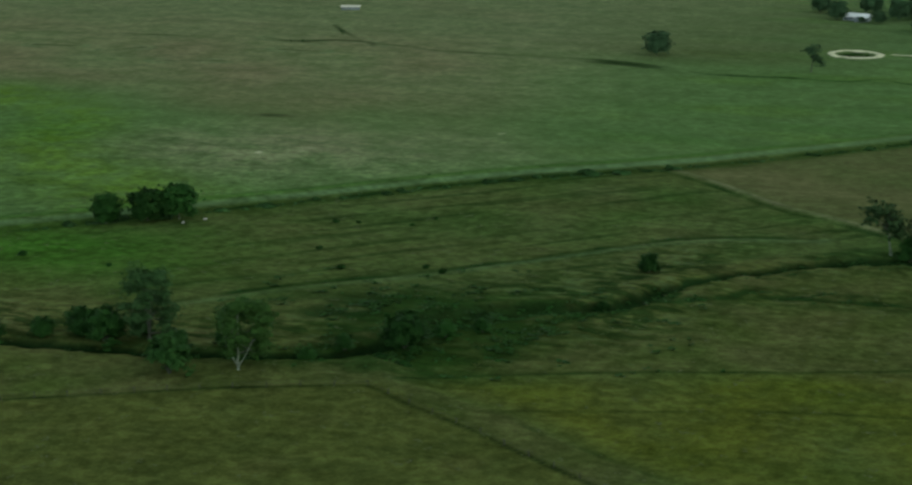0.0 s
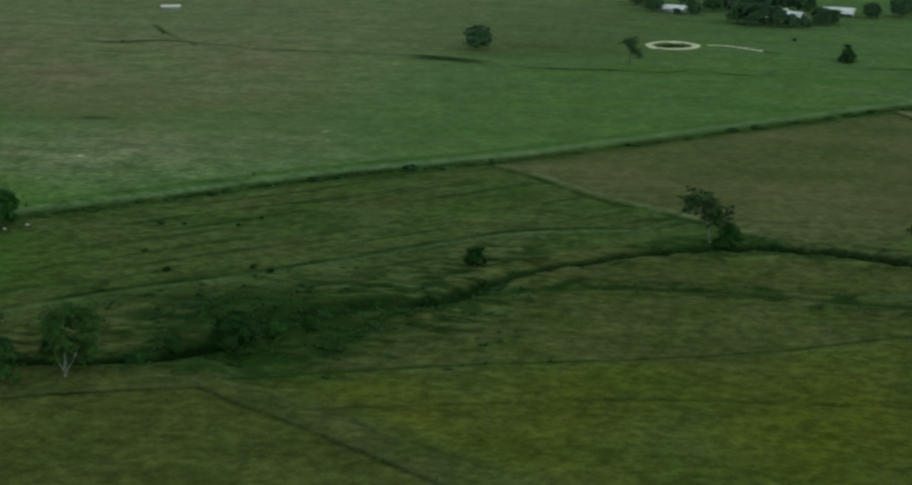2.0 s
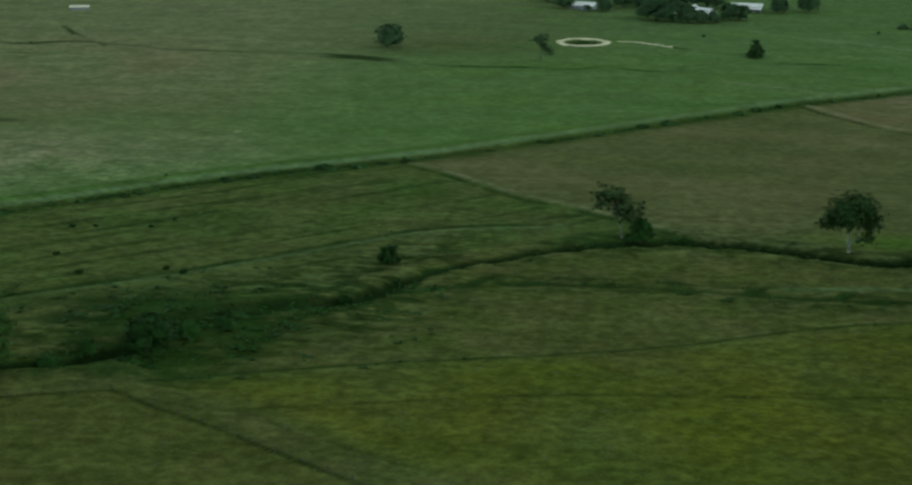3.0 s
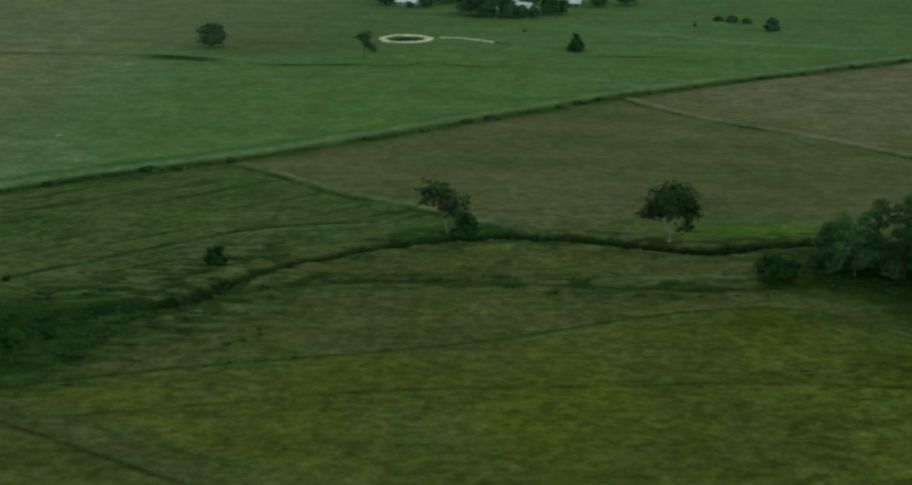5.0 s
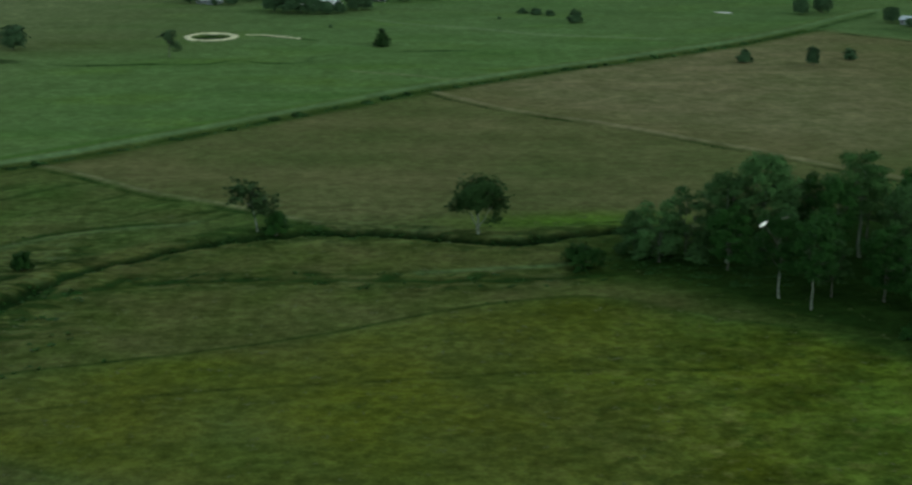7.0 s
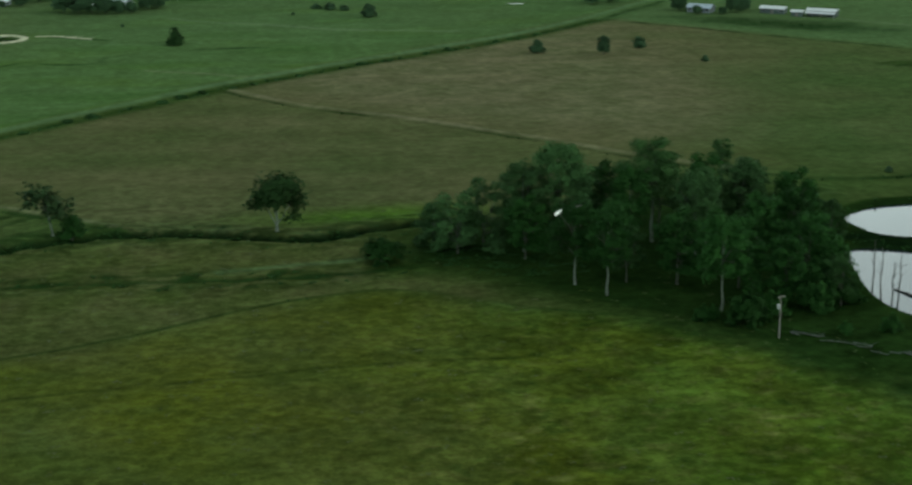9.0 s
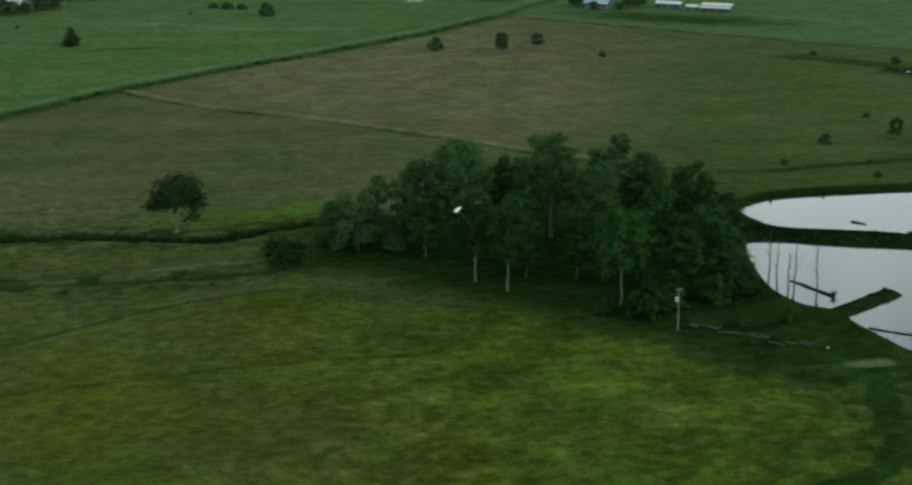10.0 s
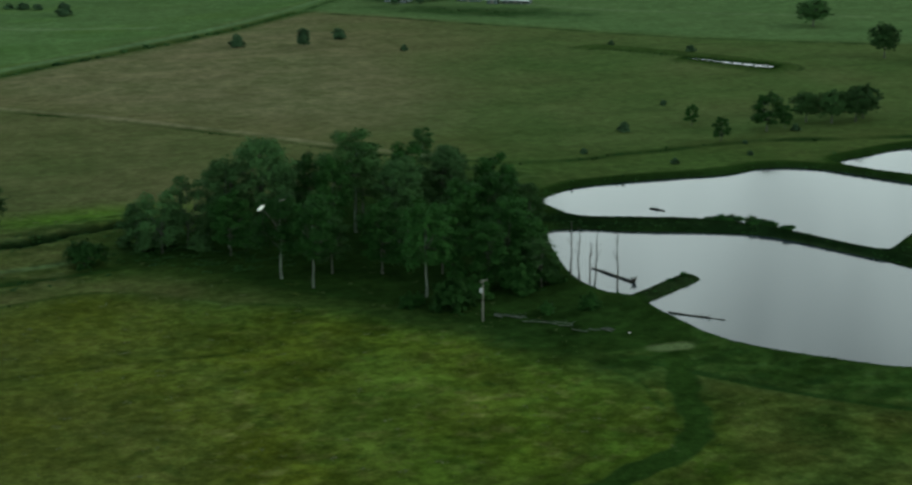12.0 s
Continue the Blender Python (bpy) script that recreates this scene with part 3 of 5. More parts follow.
    z += 1.2 * np.exp(-((x + 118) / 5) ** 2 - ((y - 341) / 4) ** 2)
    # floor of the wood with tree shade put into its colour, the worn spot on the track, the dark yard by the sheds
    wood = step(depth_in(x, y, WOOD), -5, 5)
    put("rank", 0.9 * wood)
    put("wet_shade", 0.85 * step(depth_in(x, y, WOOD), -24, -3))
    scuff = step(0.8 * bumps(x, y, 8, 83) - np.hypot((x - SCUFF[0]) / 5.5, (y - SCUFF[1]) / 3.6) * 2.0, -2.3, -1.2)
    # the wood's shade painted over the rank ground on its near side
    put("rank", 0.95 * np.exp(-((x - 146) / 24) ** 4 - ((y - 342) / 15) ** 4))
    put("growth_shade", 0.4 * np.exp(-((x - 144) / 18) ** 4 - ((y - 346) / 11) ** 4))
    put("wet_shade", 0.95 * np.exp(-((x - 150) / 28) ** 4 - ((y - 336) / 19) ** 4) + 0.7 * np.exp(-((x - 182) / 14) ** 2 - ((y - 300 + 0.8 * (x - 182)) / 9) ** 2))
    put("rank", 0.7 * np.exp(-((x - 270) / 60) ** 2 - (((y - 768) + 0.6 * (x - 270)) / 26) ** 2))
    put("growth_shade", 0.8 * np.exp(-((x + 148) / 16) ** 4 - ((y - 733 + 0.3 * (x + 148)) / 6) ** 4) + 0.6 * np.exp(-((x + 239) / 7) ** 2 - ((y - 584) / 3) ** 2))
    put("bare", 0.5 * np.exp(-((x + 220) / 2.0) ** 2 - ((y - 526) / 3.0) ** 2) + 0.45 * np.exp(-((x + 157) / 2.0) ** 2 - ((y - 579) / 3.0) ** 2))
    put("tan", 0.28 * scuff)
    put("pale", 0.25 * scuff)
    for key in ("rank", "wet_shade", "growth_shade"):
        m[key] = m[key] * (1 - 0.92 * scuff)
    belt = step(depth_in(x, y, DAMP_BELT) + 3.0 * bumps(x, y, 9, 49), -5, 7) * (1 - scuff)
    for key in ("fresh", "yellow", "vivid"):
        m[key] = m[key] * (1 - 0.7 * belt)
    put("wet_shade", belt * (0.72 + 0.3 * bumps(x, y, 7, 59)))
    put("rough", 0.7 * belt)
    put("mottled", 0.8 * belt)
    put("rank", belt * (0.3 + 0.6 * step(bumps(x, y, 9, 60), 0.0, 0.8)))
    put("growth_shade", 0.35 * step(depth_in(x, y, DAMP_BELT), 0, 9) * step(y, 318, 338))
    put("wet_shade", 0.9 * np.exp(-((x - 171) / 13) ** 4 - ((y - 430) / 28) ** 4))
    put("rank", 0.7 * np.exp(-((x - 170) / 12) ** 4 - ((y - 428) / 26) ** 4) * (0.8 + 0.3 * bumps(x, y, 9, 42)))
    # ponds with raised rims
    shore = np.full(x.shape, -1e9)
    for loop, level in WATERS:
        dep = depth_in(x, y, loop)
        big = len(loop) > 50
        rim = 1.0 if big else 0.5
        z = np.where(dep > -9, z * step(-dep, 0, 9) + (rim * np.exp(-((dep + 3.5) / 2.2) ** 2) - step(dep, -1.5, 5) * 1.6 + level * step(dep, -3, 0)) * 1.0, z)
        if big:
            put("wet_shade", 0.9 * step(dep, -9, -2.5))
            put("rank", step(dep, -6, -1.5))
            put("growth_shade", 0.6 * step(dep, -4.5, -1.0))
        put("mud", 0.9 * step(dep, -0.9, 0.2))
    bund = step(depth_in(x, y, POND_NEAR), -18, -10) * step(depth_in(x, y, POND_MID), -18, -10)
    put("growth_shade", 0.95 * bund)
    # more shade under the trees, as ground colour
    put("growth_shade", 0.3 * step(depth_in(x, y, WOOD), -6, 2))
    d, _ = line_dist(x, y, SPIT)
    z = np.maximum(z, 0.85 - (d / 2.8) ** 2)
    put("rank", step(-d, -4, -2))
    # ring dam, soak and long dam wall far off
    r = np.hypot(x - RING_AT[0], y - RING_AT[1])
    r = r * (1 + 0.05 * bumps(x, y, 12, 71))
    z += 1.0 * np.exp(-((r - 10) / 2.4) ** 2) - 1.3 * step(-r, -9, -4)
    put("bare", np.exp(-((r - 10.2) / 1.7) ** 4))
    put("rank", step(-r, -8.5, -6.5))
    d, _ = line_dist(x, y, SOAK)
    put("bare", 0.9 * np.exp(-(d / 1.4) ** 4))
    d, _ = line_dist(x, y, np.array([(-36, 793), (-24, 790.5)], float))
    put("bare", 0.6 * np.exp(-(d / 1.1) ** 4))
    d, _ = line_dist(x, y, SOAK + (6, -4))
    put("wet_shade", 0.8 * np.exp(-(d / 2.0) ** 2))
    d, s = line_dist(x, y, DAM_BANK)
    z += 1.2 * np.exp(-((d * s - 7) / 2.6) ** 2)
    put("wet_shade", 0.6 * np.exp(-((d * s - 7) / 4.0) ** 4))
    put("rank", 0.8 * np.exp(-((d * s - 3.4) / 1.4) ** 2) + 0.6 * np.exp(-((d * s - 12) / 1.4) ** 2))
    # the land rises gently far away
    far = np.hypot(x, y - 200)
    z += 40 * step(far, 1100, 3800) * (1 + 0.5 * bumps(x, y, 900, 31))
    put("rank", 0.55 * step(far, 1000, 1500) * step(bumps(x, y, 300, 33), -0.2, 0.4))
    return z, m


# ---------- ground: one sheet to the horizon ----------
def axis(bands):
    """Grid lines: bands of (end, spacing) one after another from the first start, then ever wider to the horizon."""
    mid = [bands[0]]
    for end, gap in bands[1:]:
        n = round((end - mid[-1]) / gap)
        mid += [mid[-1] + (end - mid[-1]) * (k + 1) / n for k in range(n)]
    grow = np.cumsum(1.8 * 1.24 ** np.arange(1, 36))
    grow = grow[grow < 4600]
    return np.r_[mid[0] - grow[::-1], mid, mid[-1] + grow]


gx, gy = axis((-440, (-260, 1.6), (250, 1.2), (420, 1.6))), axis((236, (400, 0.85), (480, 1.1), (640, 1.6), (940, 2.0)))
XX, YY = np.meshgrid(gx, gy)
ZZ, MASKS = terrain(XX.ravel(), YY.ravel())
nx, ny = len(gx), len(gy)
ids = np.arange(nx * ny).reshape(ny, nx)
quads = np.stack([ids[:-1, :-1], ids[:-1, 1:], ids[1:, 1:], ids[1:, :-1]], -1).reshape(-1, 4)


def mesh_np(name, verts, faces, mat, smooth=False):
    """A mesh from arrays; all faces have the same number of corners."""
    me = bpy.data.meshes.new(name)
    faces = np.asarray(faces)
    k = faces.shape[1]
    me.vertices.add(len(verts))
    me.vertices.foreach_set("co", np.asarray(verts, np.float32).ravel())
    me.loops.add(faces.size)
    me.loops.foreach_set("vertex_index", faces.ravel().astype(np.int32))
    me.polygons.add(len(faces))
    me.polygons.foreach_set("loop_start", np.arange(0, faces.size, k, dtype=np.int32))
    me.polygons.foreach_set("loop_total", np.full(len(faces), k, dtype=np.int32))
    me.polygons.foreach_set("use_smooth", np.full(len(faces), smooth))
    me.update(calc_edges=True)
    me.materials.append(mat)
    return me


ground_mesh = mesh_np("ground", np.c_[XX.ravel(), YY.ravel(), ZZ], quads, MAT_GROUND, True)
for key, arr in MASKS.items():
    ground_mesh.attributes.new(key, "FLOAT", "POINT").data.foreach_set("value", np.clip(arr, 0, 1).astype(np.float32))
tagged(new("ground", ground_mesh), "rough green and brown pasture with ditches and banks", "ground", kind="structure")


def height(x, y):
    i = int(np.clip(np.searchsorted(gx, x) - 1, 0, nx - 2))
    j = int(np.clip(np.searchsorted(gy, y) - 1, 0, ny - 2))
    u, v = (x - gx[i]) / (gx[i + 1] - gx[i]), (y - gy[j]) / (gy[j + 1] - gy[j])
    h = ZZ.reshape(ny, nx)
    return float((h[j, i] * (1 - u) + h[j, i + 1] * u) * (1 - v) + (h[j + 1, i] * (1 - u) + h[j + 1, i + 1] * u) * v)


def heights(x, y):
    i = np.clip(np.searchsorted(gx, x) - 1, 0, nx - 2)
    j = np.clip(np.searchsorted(gy, y) - 1, 0, ny - 2)
    h = ZZ.reshape(ny, nx)
    u, v = (x - gx[i]) / (gx[i + 1] - gx[i]), (y - gy[j]) / (gy[j + 1] - gy[j])
    return (h[j, i] * (1 - u) + h[j, i + 1] * u) * (1 - v) + (h[j + 1, i] * (1 - u) + h[j + 1, i + 1] * u) * v


def cover(key, x, y):
    i = np.clip(np.searchsorted(gx, x), 0, nx - 1)
    j = np.clip(np.searchsorted(gy, y), 0, ny - 1)
    return MASKS[key].reshape(ny, nx)[j, i]


# ---------- water ----------
for n, (loop, level) in enumerate(WATERS):
    mid = loop.mean(0)
    bm = bmesh.new()
    d, _ = line_dist(loop[:, 0], loop[:, 1], np.array([mid, mid + 1e-3]))
    grown = loop + (loop - mid) / d[:, None] * 1.2
    face = bm.faces.new([bm.verts.new((p[0], p[1], level)) for p in grown])
    if face.normal.z < 0 or (face.normal_update() or face.normal.z < 0):
        face.normal_flip()
    bmesh.ops.triangulate(bm, faces=[face])
    me = bpy.data.meshes.new("water")
    bm.to_mesh(me)
    bm.free()
    me.materials.append(MAT_WATER)
    tagged(new("water", me), "still farm pond reflecting the pale overcast sky", "pond", kind="structure")


# ---------- building blocks ----------
def empty_at(name, x, y, z=None, rz=0.0, scale=1.0):
    ob = new(name)
    ob.empty_display_size = 0.5
    ob.matrix_world = pose(x, y, height(x, y) if z is None else z, 0, 0, rz) @ Matrix.Scale(scale, 4)
    return ob


def part(name, data, parent, label=""):
    """Links a mesh as one part under a thing or under a part."""
    ob = new(name, data)
    ob.parent = parent
    if label:
        tagged(ob, label)
    return ob


def bm_mesh(name, bm, mat, smooth=False):
    me = bpy.data.meshes.new(name)
    if smooth:
        for f in bm.faces:
            f.smooth = True
    bm.to_mesh(me)
    bm.free()
    me.materials.append(mat)
    return me


def tube(points, radii, sides=7):
    """Verts and quads of a tapering tube along points."""
    pts = np.array(points, float)
    verts, faces = [], []
    for i, p in enumerate(pts):
        t = pts[min(i + 1, len(pts) - 1)] - pts[max(i - 1, 0)]
        t = t / (np.linalg.norm(t) + 1e-9)
        a = np.cross(t, (0.3, 0.9, 0.2))
        a /= np.linalg.norm(a) + 1e-9
        b = np.cross(t, a)
        for k in range(sides):
            w = 6.2832 * k / sides
            verts.append(p + radii[i] * (a * math.cos(w) + b * math.sin(w)))
    for i in range(len(pts) - 1):
        for k in range(sides):
            k2 = (k + 1) % sides
            faces.append((i * sides + k, i * sides + k2, (i + 1) * sides + k2, (i + 1) * sides + k))
    return np.array(verts), np.array(faces)


def join(pieces):
    vs, fs, n = [], [], 0
    for v, f in pieces:
        vs.append(v)
        fs.append(np.asarray(f) + n)
        n += len(v)
    return np.concatenate(vs), np.concatenate(fs)


def bend(rng, a, b, n=5, wander=0.06):
    a, b = np.array(a, float), np.array(b, float)
    ll = np.linalg.norm(b - a)
    out = []
    for i in range(n):
        t = i / (n - 1)
        out.append(a + (b - a) * t + rng.normal(0, wander * ll, 3) * (t * (1 - t) * 2) * (1, 1, 0.5))
    return out


def leaves(rng, centre, radius, count, size, flat=0.75, shell=0.55, core=None):
    """Small leafy sprays in a rough ball: diamonds that mostly face away from the middle of the plant."""
    d = rng.normal(0, 1, (count, 3))
    d /= np.linalg.norm(d, axis=1)[:, None]
    r = radius * (shell + (1 - shell) * rng.random(count)) * (0.8 + 0.35 * rng.random(count))
    c = np.array(centre) + d * r[:, None] * (1, 1, flat)
    out = d if core is None else c - np.array(core)
    return facing(rng, c, out, size)


def facing(rng, c, out, size, loose=0.38):
    """Leaf sprays at the places c, turned loosely to the directions out."""
    count = len(c)
    n = out / (np.linalg.norm(out, axis=1)[:, None] + 1e-9) + rng.normal(0, loose, (count, 3)) + (0, 0, 0.25)
    n /= np.linalg.norm(n, axis=1)[:, None] + 1e-9
    u = np.cross(n, rng.normal(0, 1, (count, 3)))
    u /= np.linalg.norm(u, axis=1)[:, None] + 1e-9
    v = np.cross(n, u)
    s = size * (0.6 + 0.8 * rng.random(count))[:, None]
    droop = np.array((0, 0, -0.2)) * s
    verts = np.stack([c - u * s, c + v * s * 0.6, c + u * s + droop, c - v * s * 0.6], 1).reshape(-1, 3)
    return verts, np.arange(count * 4).reshape(-1, 4)


def leaf_pad(rng, centre, half_w, half_h, count, size):
    """One leafy cushion at the end of a limb: full above, thin below, with an uneven rim."""
    d = rng.normal(0, 1, (count, 3))
    d[:, 2] = np.where(d[:, 2] < -0.5, -d[:, 2], d[:, 2])
    d /= np.linalg.norm(d, axis=1)[:, None]
    lump = 1.0
    for _ in range(4):
        lump = lump + 0.16 * np.sin(d @ rng.normal(0, 3.2, 3) + rng.uniform(0, 6.283))
    r = (0.35 + 0.65 * rng.random(count) ** 0.45) * lump
    c = np.array(centre) + d * r[:, None] * (half_w, half_w, half_h)
    return facing(rng, c, d / (half_w, half_w, half_h), size, 0.4)


def build_tree(name, seed, tall, wide, label, leaf=None, bark=None, clear=0.35, lobes=14, lean=0.0, dense=1.0, trunk=0.028, spray=0.42, forks=5, place=None, limb_bark=None, stems=0, masses=None, pads=0, back=0.0):
    """A tree: a tapered trunk, limbs that fork out to the leafy lobes, and a ragged crown with gaps."""
    rng = np.random.default_rng(seed)
    ob = empty_at(name, *(place or (0, 0, 0)))
    leaf, bark = leaf or MAT_GUM, bark or MAT_BARK
    base_r = max(0.08, trunk * tall)
    fork = np.array((lean * tall * 0.4, 0, clear * tall))
    top = np.array((lean * tall * 0.9, rng.normal(0, 0.3), tall * 0.86))
    path = bend(rng, (0, 0, -0.3), fork, 4, 0.04) + bend(rng, fork, top, 5, 0.07)[1:]
    rad = np.linspace(base_r, base_r * 0.16, len(path))
    rad[0] *= 1.35
    part("trunk", mesh_np("trunk", *tube(path, rad, 8), bark, True), ob)
    mid = np.array((lean * tall * 0.7, 0, tall * (clear + 1) / 2))
    half_h = tall * (1 - clear) / 2
    # big boughs first, then twig ends gathered round them
    boughs = []
    for k in range(lobes):
        a = 2.4 * k + rng.uniform(-0.6, 0.6)
        e = -0.8 + 1.75 * (k + 0.5) / lobes
        out = math.sqrt(max(0.08, 1 - min(abs(e), 0.97) ** 2)) * math.sqrt(rng.uniform(0.2, 1.0))
        boughs.append(mid + (math.cos(a) * out * wide * 0.46, math.sin(a) * out * wide * 0.46, e * half_h * 0.86))
    if masses:
        # crown made of a few leafy masses: across, up, half width, half height, number of boughs
        boughs = []
        for across, up, half_w, half_up, n in masses:
            for _ in range(n):
                d = rng.normal(0, 1, 3)
                d = d / np.linalg.norm(d) * rng.random() ** 0.4
                boughs.append(np.array((across + d[0] * half_w, d[1] * half_w * 0.85, up + d[2] * half_up)))
        lobes = len(boughs)
    cushions = []
    if pads:
        # an open gum crown: separate cushions of leaf, larger and closer towards the top
        boughs = []
        for k in range(pads):
            a, h = 2.4 * k + rng.uniform(-0.5, 0.5), (k + rng.uniform(0.2, 0.8)) / pads
            out = wide * 0.40 * math.sqrt(max(0.08, 1 - ((h - 0.42) / 0.64) ** 2)) * math.sqrt(rng.uniform(0.2, 1.0))
            half = wide * rng.uniform(0.12, 0.21)
            up = tall * (clear + (1 - clear) * (0.06 + 0.88 * h)) - half * 0.3
            boughs.append(np.array((lean * up + math.cos(a) * out, back + math.sin(a) * out, up)))
            cushions.append((half, half * rng.uniform(0.5, 0.85)))
        lobes = pads
    for k in range(stems):
        a = 2.1 * k + 0.4
        c = np.array((math.cos(a) * wide * 0.30, -wide * 0.06, tall * (0.5 + 0.06 * k)))
        part("limb", mesh_np("limb", *tube(bend(rng, path[1], c, 6, 0.05), np.linspace(base_r * 0.5, base_r * 0.12, 6), 7), limb_bark or MAT_BARK, True), ob)
    for k in range(forks):
        c = boughs[(k * lobes) // forks]
        start = fork + (top - fork) * rng.uniform(0.0, 0.4)
        v, f = join([tube(bend(rng, start, c, 5, 0.08), np.linspace(base_r * 0.5, base_r * 0.08, 5), 6)]
                    + [tube(bend(rng, start + (c - start) * 0.55, c + rng.normal(0, wide * 0.08, 3), 4, 0.08), np.linspace(base_r * 0.22, base_r * 0.05, 4), 5) for _ in range(2)])
        part("limb", mesh_np("limb", v, f, MAT_BARK if stems else limb_bark or MAT_BARK, True), ob)
    clumps = []
    size = (wide * wide * half_h) ** (1 / 3)
    for c, (half, thick) in zip(boughs, cushions):
        clumps.append(leaf_pad(rng, c, half, thick, int(4.6 * dense * (half / spray) ** 2) + 20, spray))
    core = mid - (0, 0, half_h * 0.35)
    for c in boughs if not pads else ():
        n = int(dense * (7 + 6 * rng.random()))
        for _ in range(n):
            d = rng.normal(0, 1, 3) * (1.0, 1.0, 0.6)
            clumps.append(leaves(rng, c + d * size * 0.115, size * rng.uniform(0.05, 0.10), int(9 + 9 * rng.random()), spray * 0.85, 0.6, 0.1, core))
    v, f = join(clumps)
    v[:, 2] = np.maximum(v[:, 2], 0.05)
    part("crown", mesh_np("crown", v, f, leaf), ob)
    return tagged(ob, label, "tree")


def build_bush(name, seed, tall, wide, label, leaf=None, spray=0.3, lobes=9, dense=1.0, place=None):
    """A bush: short stems and a leafy mound that reaches the ground."""
    rng = np.random.default_rng(seed)
    ob = empty_at(name, *(place or (0, 0, 0)))
    stems, clumps = [], []
    for k in range(lobes * 4):
        a, out = 2.4 * k + rng.uniform(-0.4, 0.4), 0.45 * wide * math.sqrt((k + 0.3) / (lobes * 4)) * rng.uniform(0.8, 1.1)
        zc = 0.9 * tall * math.sqrt(rng.uniform(0.02, 1.0)) * max(0.2, math.sqrt(max(0.0, 1 - (out / (0.5 * wide)) ** 2)))
        c = np.array((math.cos(a) * out, math.sin(a) * out, zc))
        if k % 4 == 0:
            stems.append(tube(bend(rng, (0.1 * math.cos(a), 0.1 * math.sin(a), -0.2), c, 4), (0.10, 0.08, 0.05, 0.02), 5))
        for _ in range(max(2, int(dense * 8))):
            d = rng.normal(0, 1, 3) * (1, 1, 0.7)
            clumps.append(leaves(rng, c + d * (wide * 0.075, wide * 0.075, tall * 0.09), min(wide, tall) * rng.uniform(0.08, 0.14), int(10 + 8 * rng.random()), spray * 1.0, 0.7, 0.1, (0, 0, tall * 0.2)))
    part("stem", mesh_np("stem", *join(stems), MAT_BARK, True), ob)
    v, f = join(clumps)
    v[:, 2] = np.maximum(v[:, 2], 0.03)
    part("foliage", mesh_np("foliage", v, f, leaf or MAT_BUSH), ob)
    return tagged(ob, label, "bush")


def again(ob, x, y, rz, scale, label="", name=""):
    """Another of the same kind, turned and sized."""
    c = copy_thing(ob, pose(x, y, height(x, y) - 0.05, 0, 0, rz))
    c.scale = (scale, scale, scale) if isinstance(scale, (int, float)) else scale
    if label:
        tagged(c, label)
    return c


# ---------- single trees ----------
build_tree("gum_tree", 11, 14.0, 13.5, "broad gum tree with a white forked trunk by the creek", leaf=MAT_OLIVE, bark=MAT_WHITEBARK, clear=0.14, pads=24, back=4.0, trunk=0.018, spray=0.36, dense=1.25, forks=6, stems=3, limb_bark=MAT_WHITEBARK, place=(-143, 329))
build_tree("gum_tree", 12, 15.5, 14.0, "thin-crowned grey-green gum tree in the creek belt", leaf=MAT_GREYGUM, clear=0.06, pads=26, dense=1.25, spray=0.36, forks=7, place=(-168, 341))
build_tree("gum_tree", 13, 12.9, 13.0, "gum tree with a sparse spreading crown beside the ditch", leaf=MAT_DULLGUM, bark=MAT_WHITEBARK, clear=0.30, lean=-0.12, dense=0.85, trunk=0.022, forks=9, place=(-26, 460),
           masses=((-3.6, 11.3, 3.8, 1.3, 12), (0.2, 9.6, 2.4, 1.4, 8), (2.9, 7.9, 2.3, 1.3, 7), (-5.2, 8.7, 2.4, 1.0, 5), (-1.6, 6.8, 2.6, 1.0, 4), (1.3, 5.8, 1.4, 1.4, 4)))
build_tree("gum_tree", 14, 15.2, 13.4, "round-crowned gum tree with a pale trunk on the ditch bank", bark=MAT_WHITEBARK, clear=0.30, dense=1.5, spray=0.36, trunk=0.024, forks=10, stems=3, limb_bark=MAT_WHITEBARK, place=(30, 455),
           masses=((0.4, 10.8, 5.3, 3.9, 66), (4.8, 8.4, 1.6, 2.6, 12), (-4.6, 9.0, 2.0, 1.9, 9), (-5.4, 7.2, 1.8, 1.2, 4), (2.9, 3.8, 1.4, 0.5, 3), (-0.5, 7.6, 3.0, 0.8, 3)))
for seed, x, y, tall, wide in ((21, -223, 430, 8.2, 8.0), (22, -214, 436, 8.8, 11.0), (23, -207, 440, 9.9, 10.0)):
    build_tree("roadside_tree", seed, tall, wide, "dense dark round tree beside the grassy road", leaf=MAT_DARK, clear=0.04, lobes=48, dense=1.5, place=(x, y))
far_round = build_tree("paddock_tree", 31, 10.3, 11.2, "dark round tree standing alone in a far paddock", leaf=MAT_HAZEDLEAF, clear=0.06, lobes=46, dense=1.3, spray=0.5, place=(-140, 759))
build_tree("paddock_tree", 32, 11.8, 9.0, "leaning grey tree with a thin crown in a far paddock", leaf=MAT_HAZEDLEAF, clear=0.40, lean=0.05, dense=0.6, spray=0.4, trunk=0.02, forks=6, place=(-75, 737),
           masses=((-0.4, 9.2, 3.8, 1.7, 18), (0.8, 7.0, 2.0, 1.6, 9), (2.2, 5.0, 1.6, 1.4, 7), (3.2, 3.2, 1.5, 0.9, 5)))
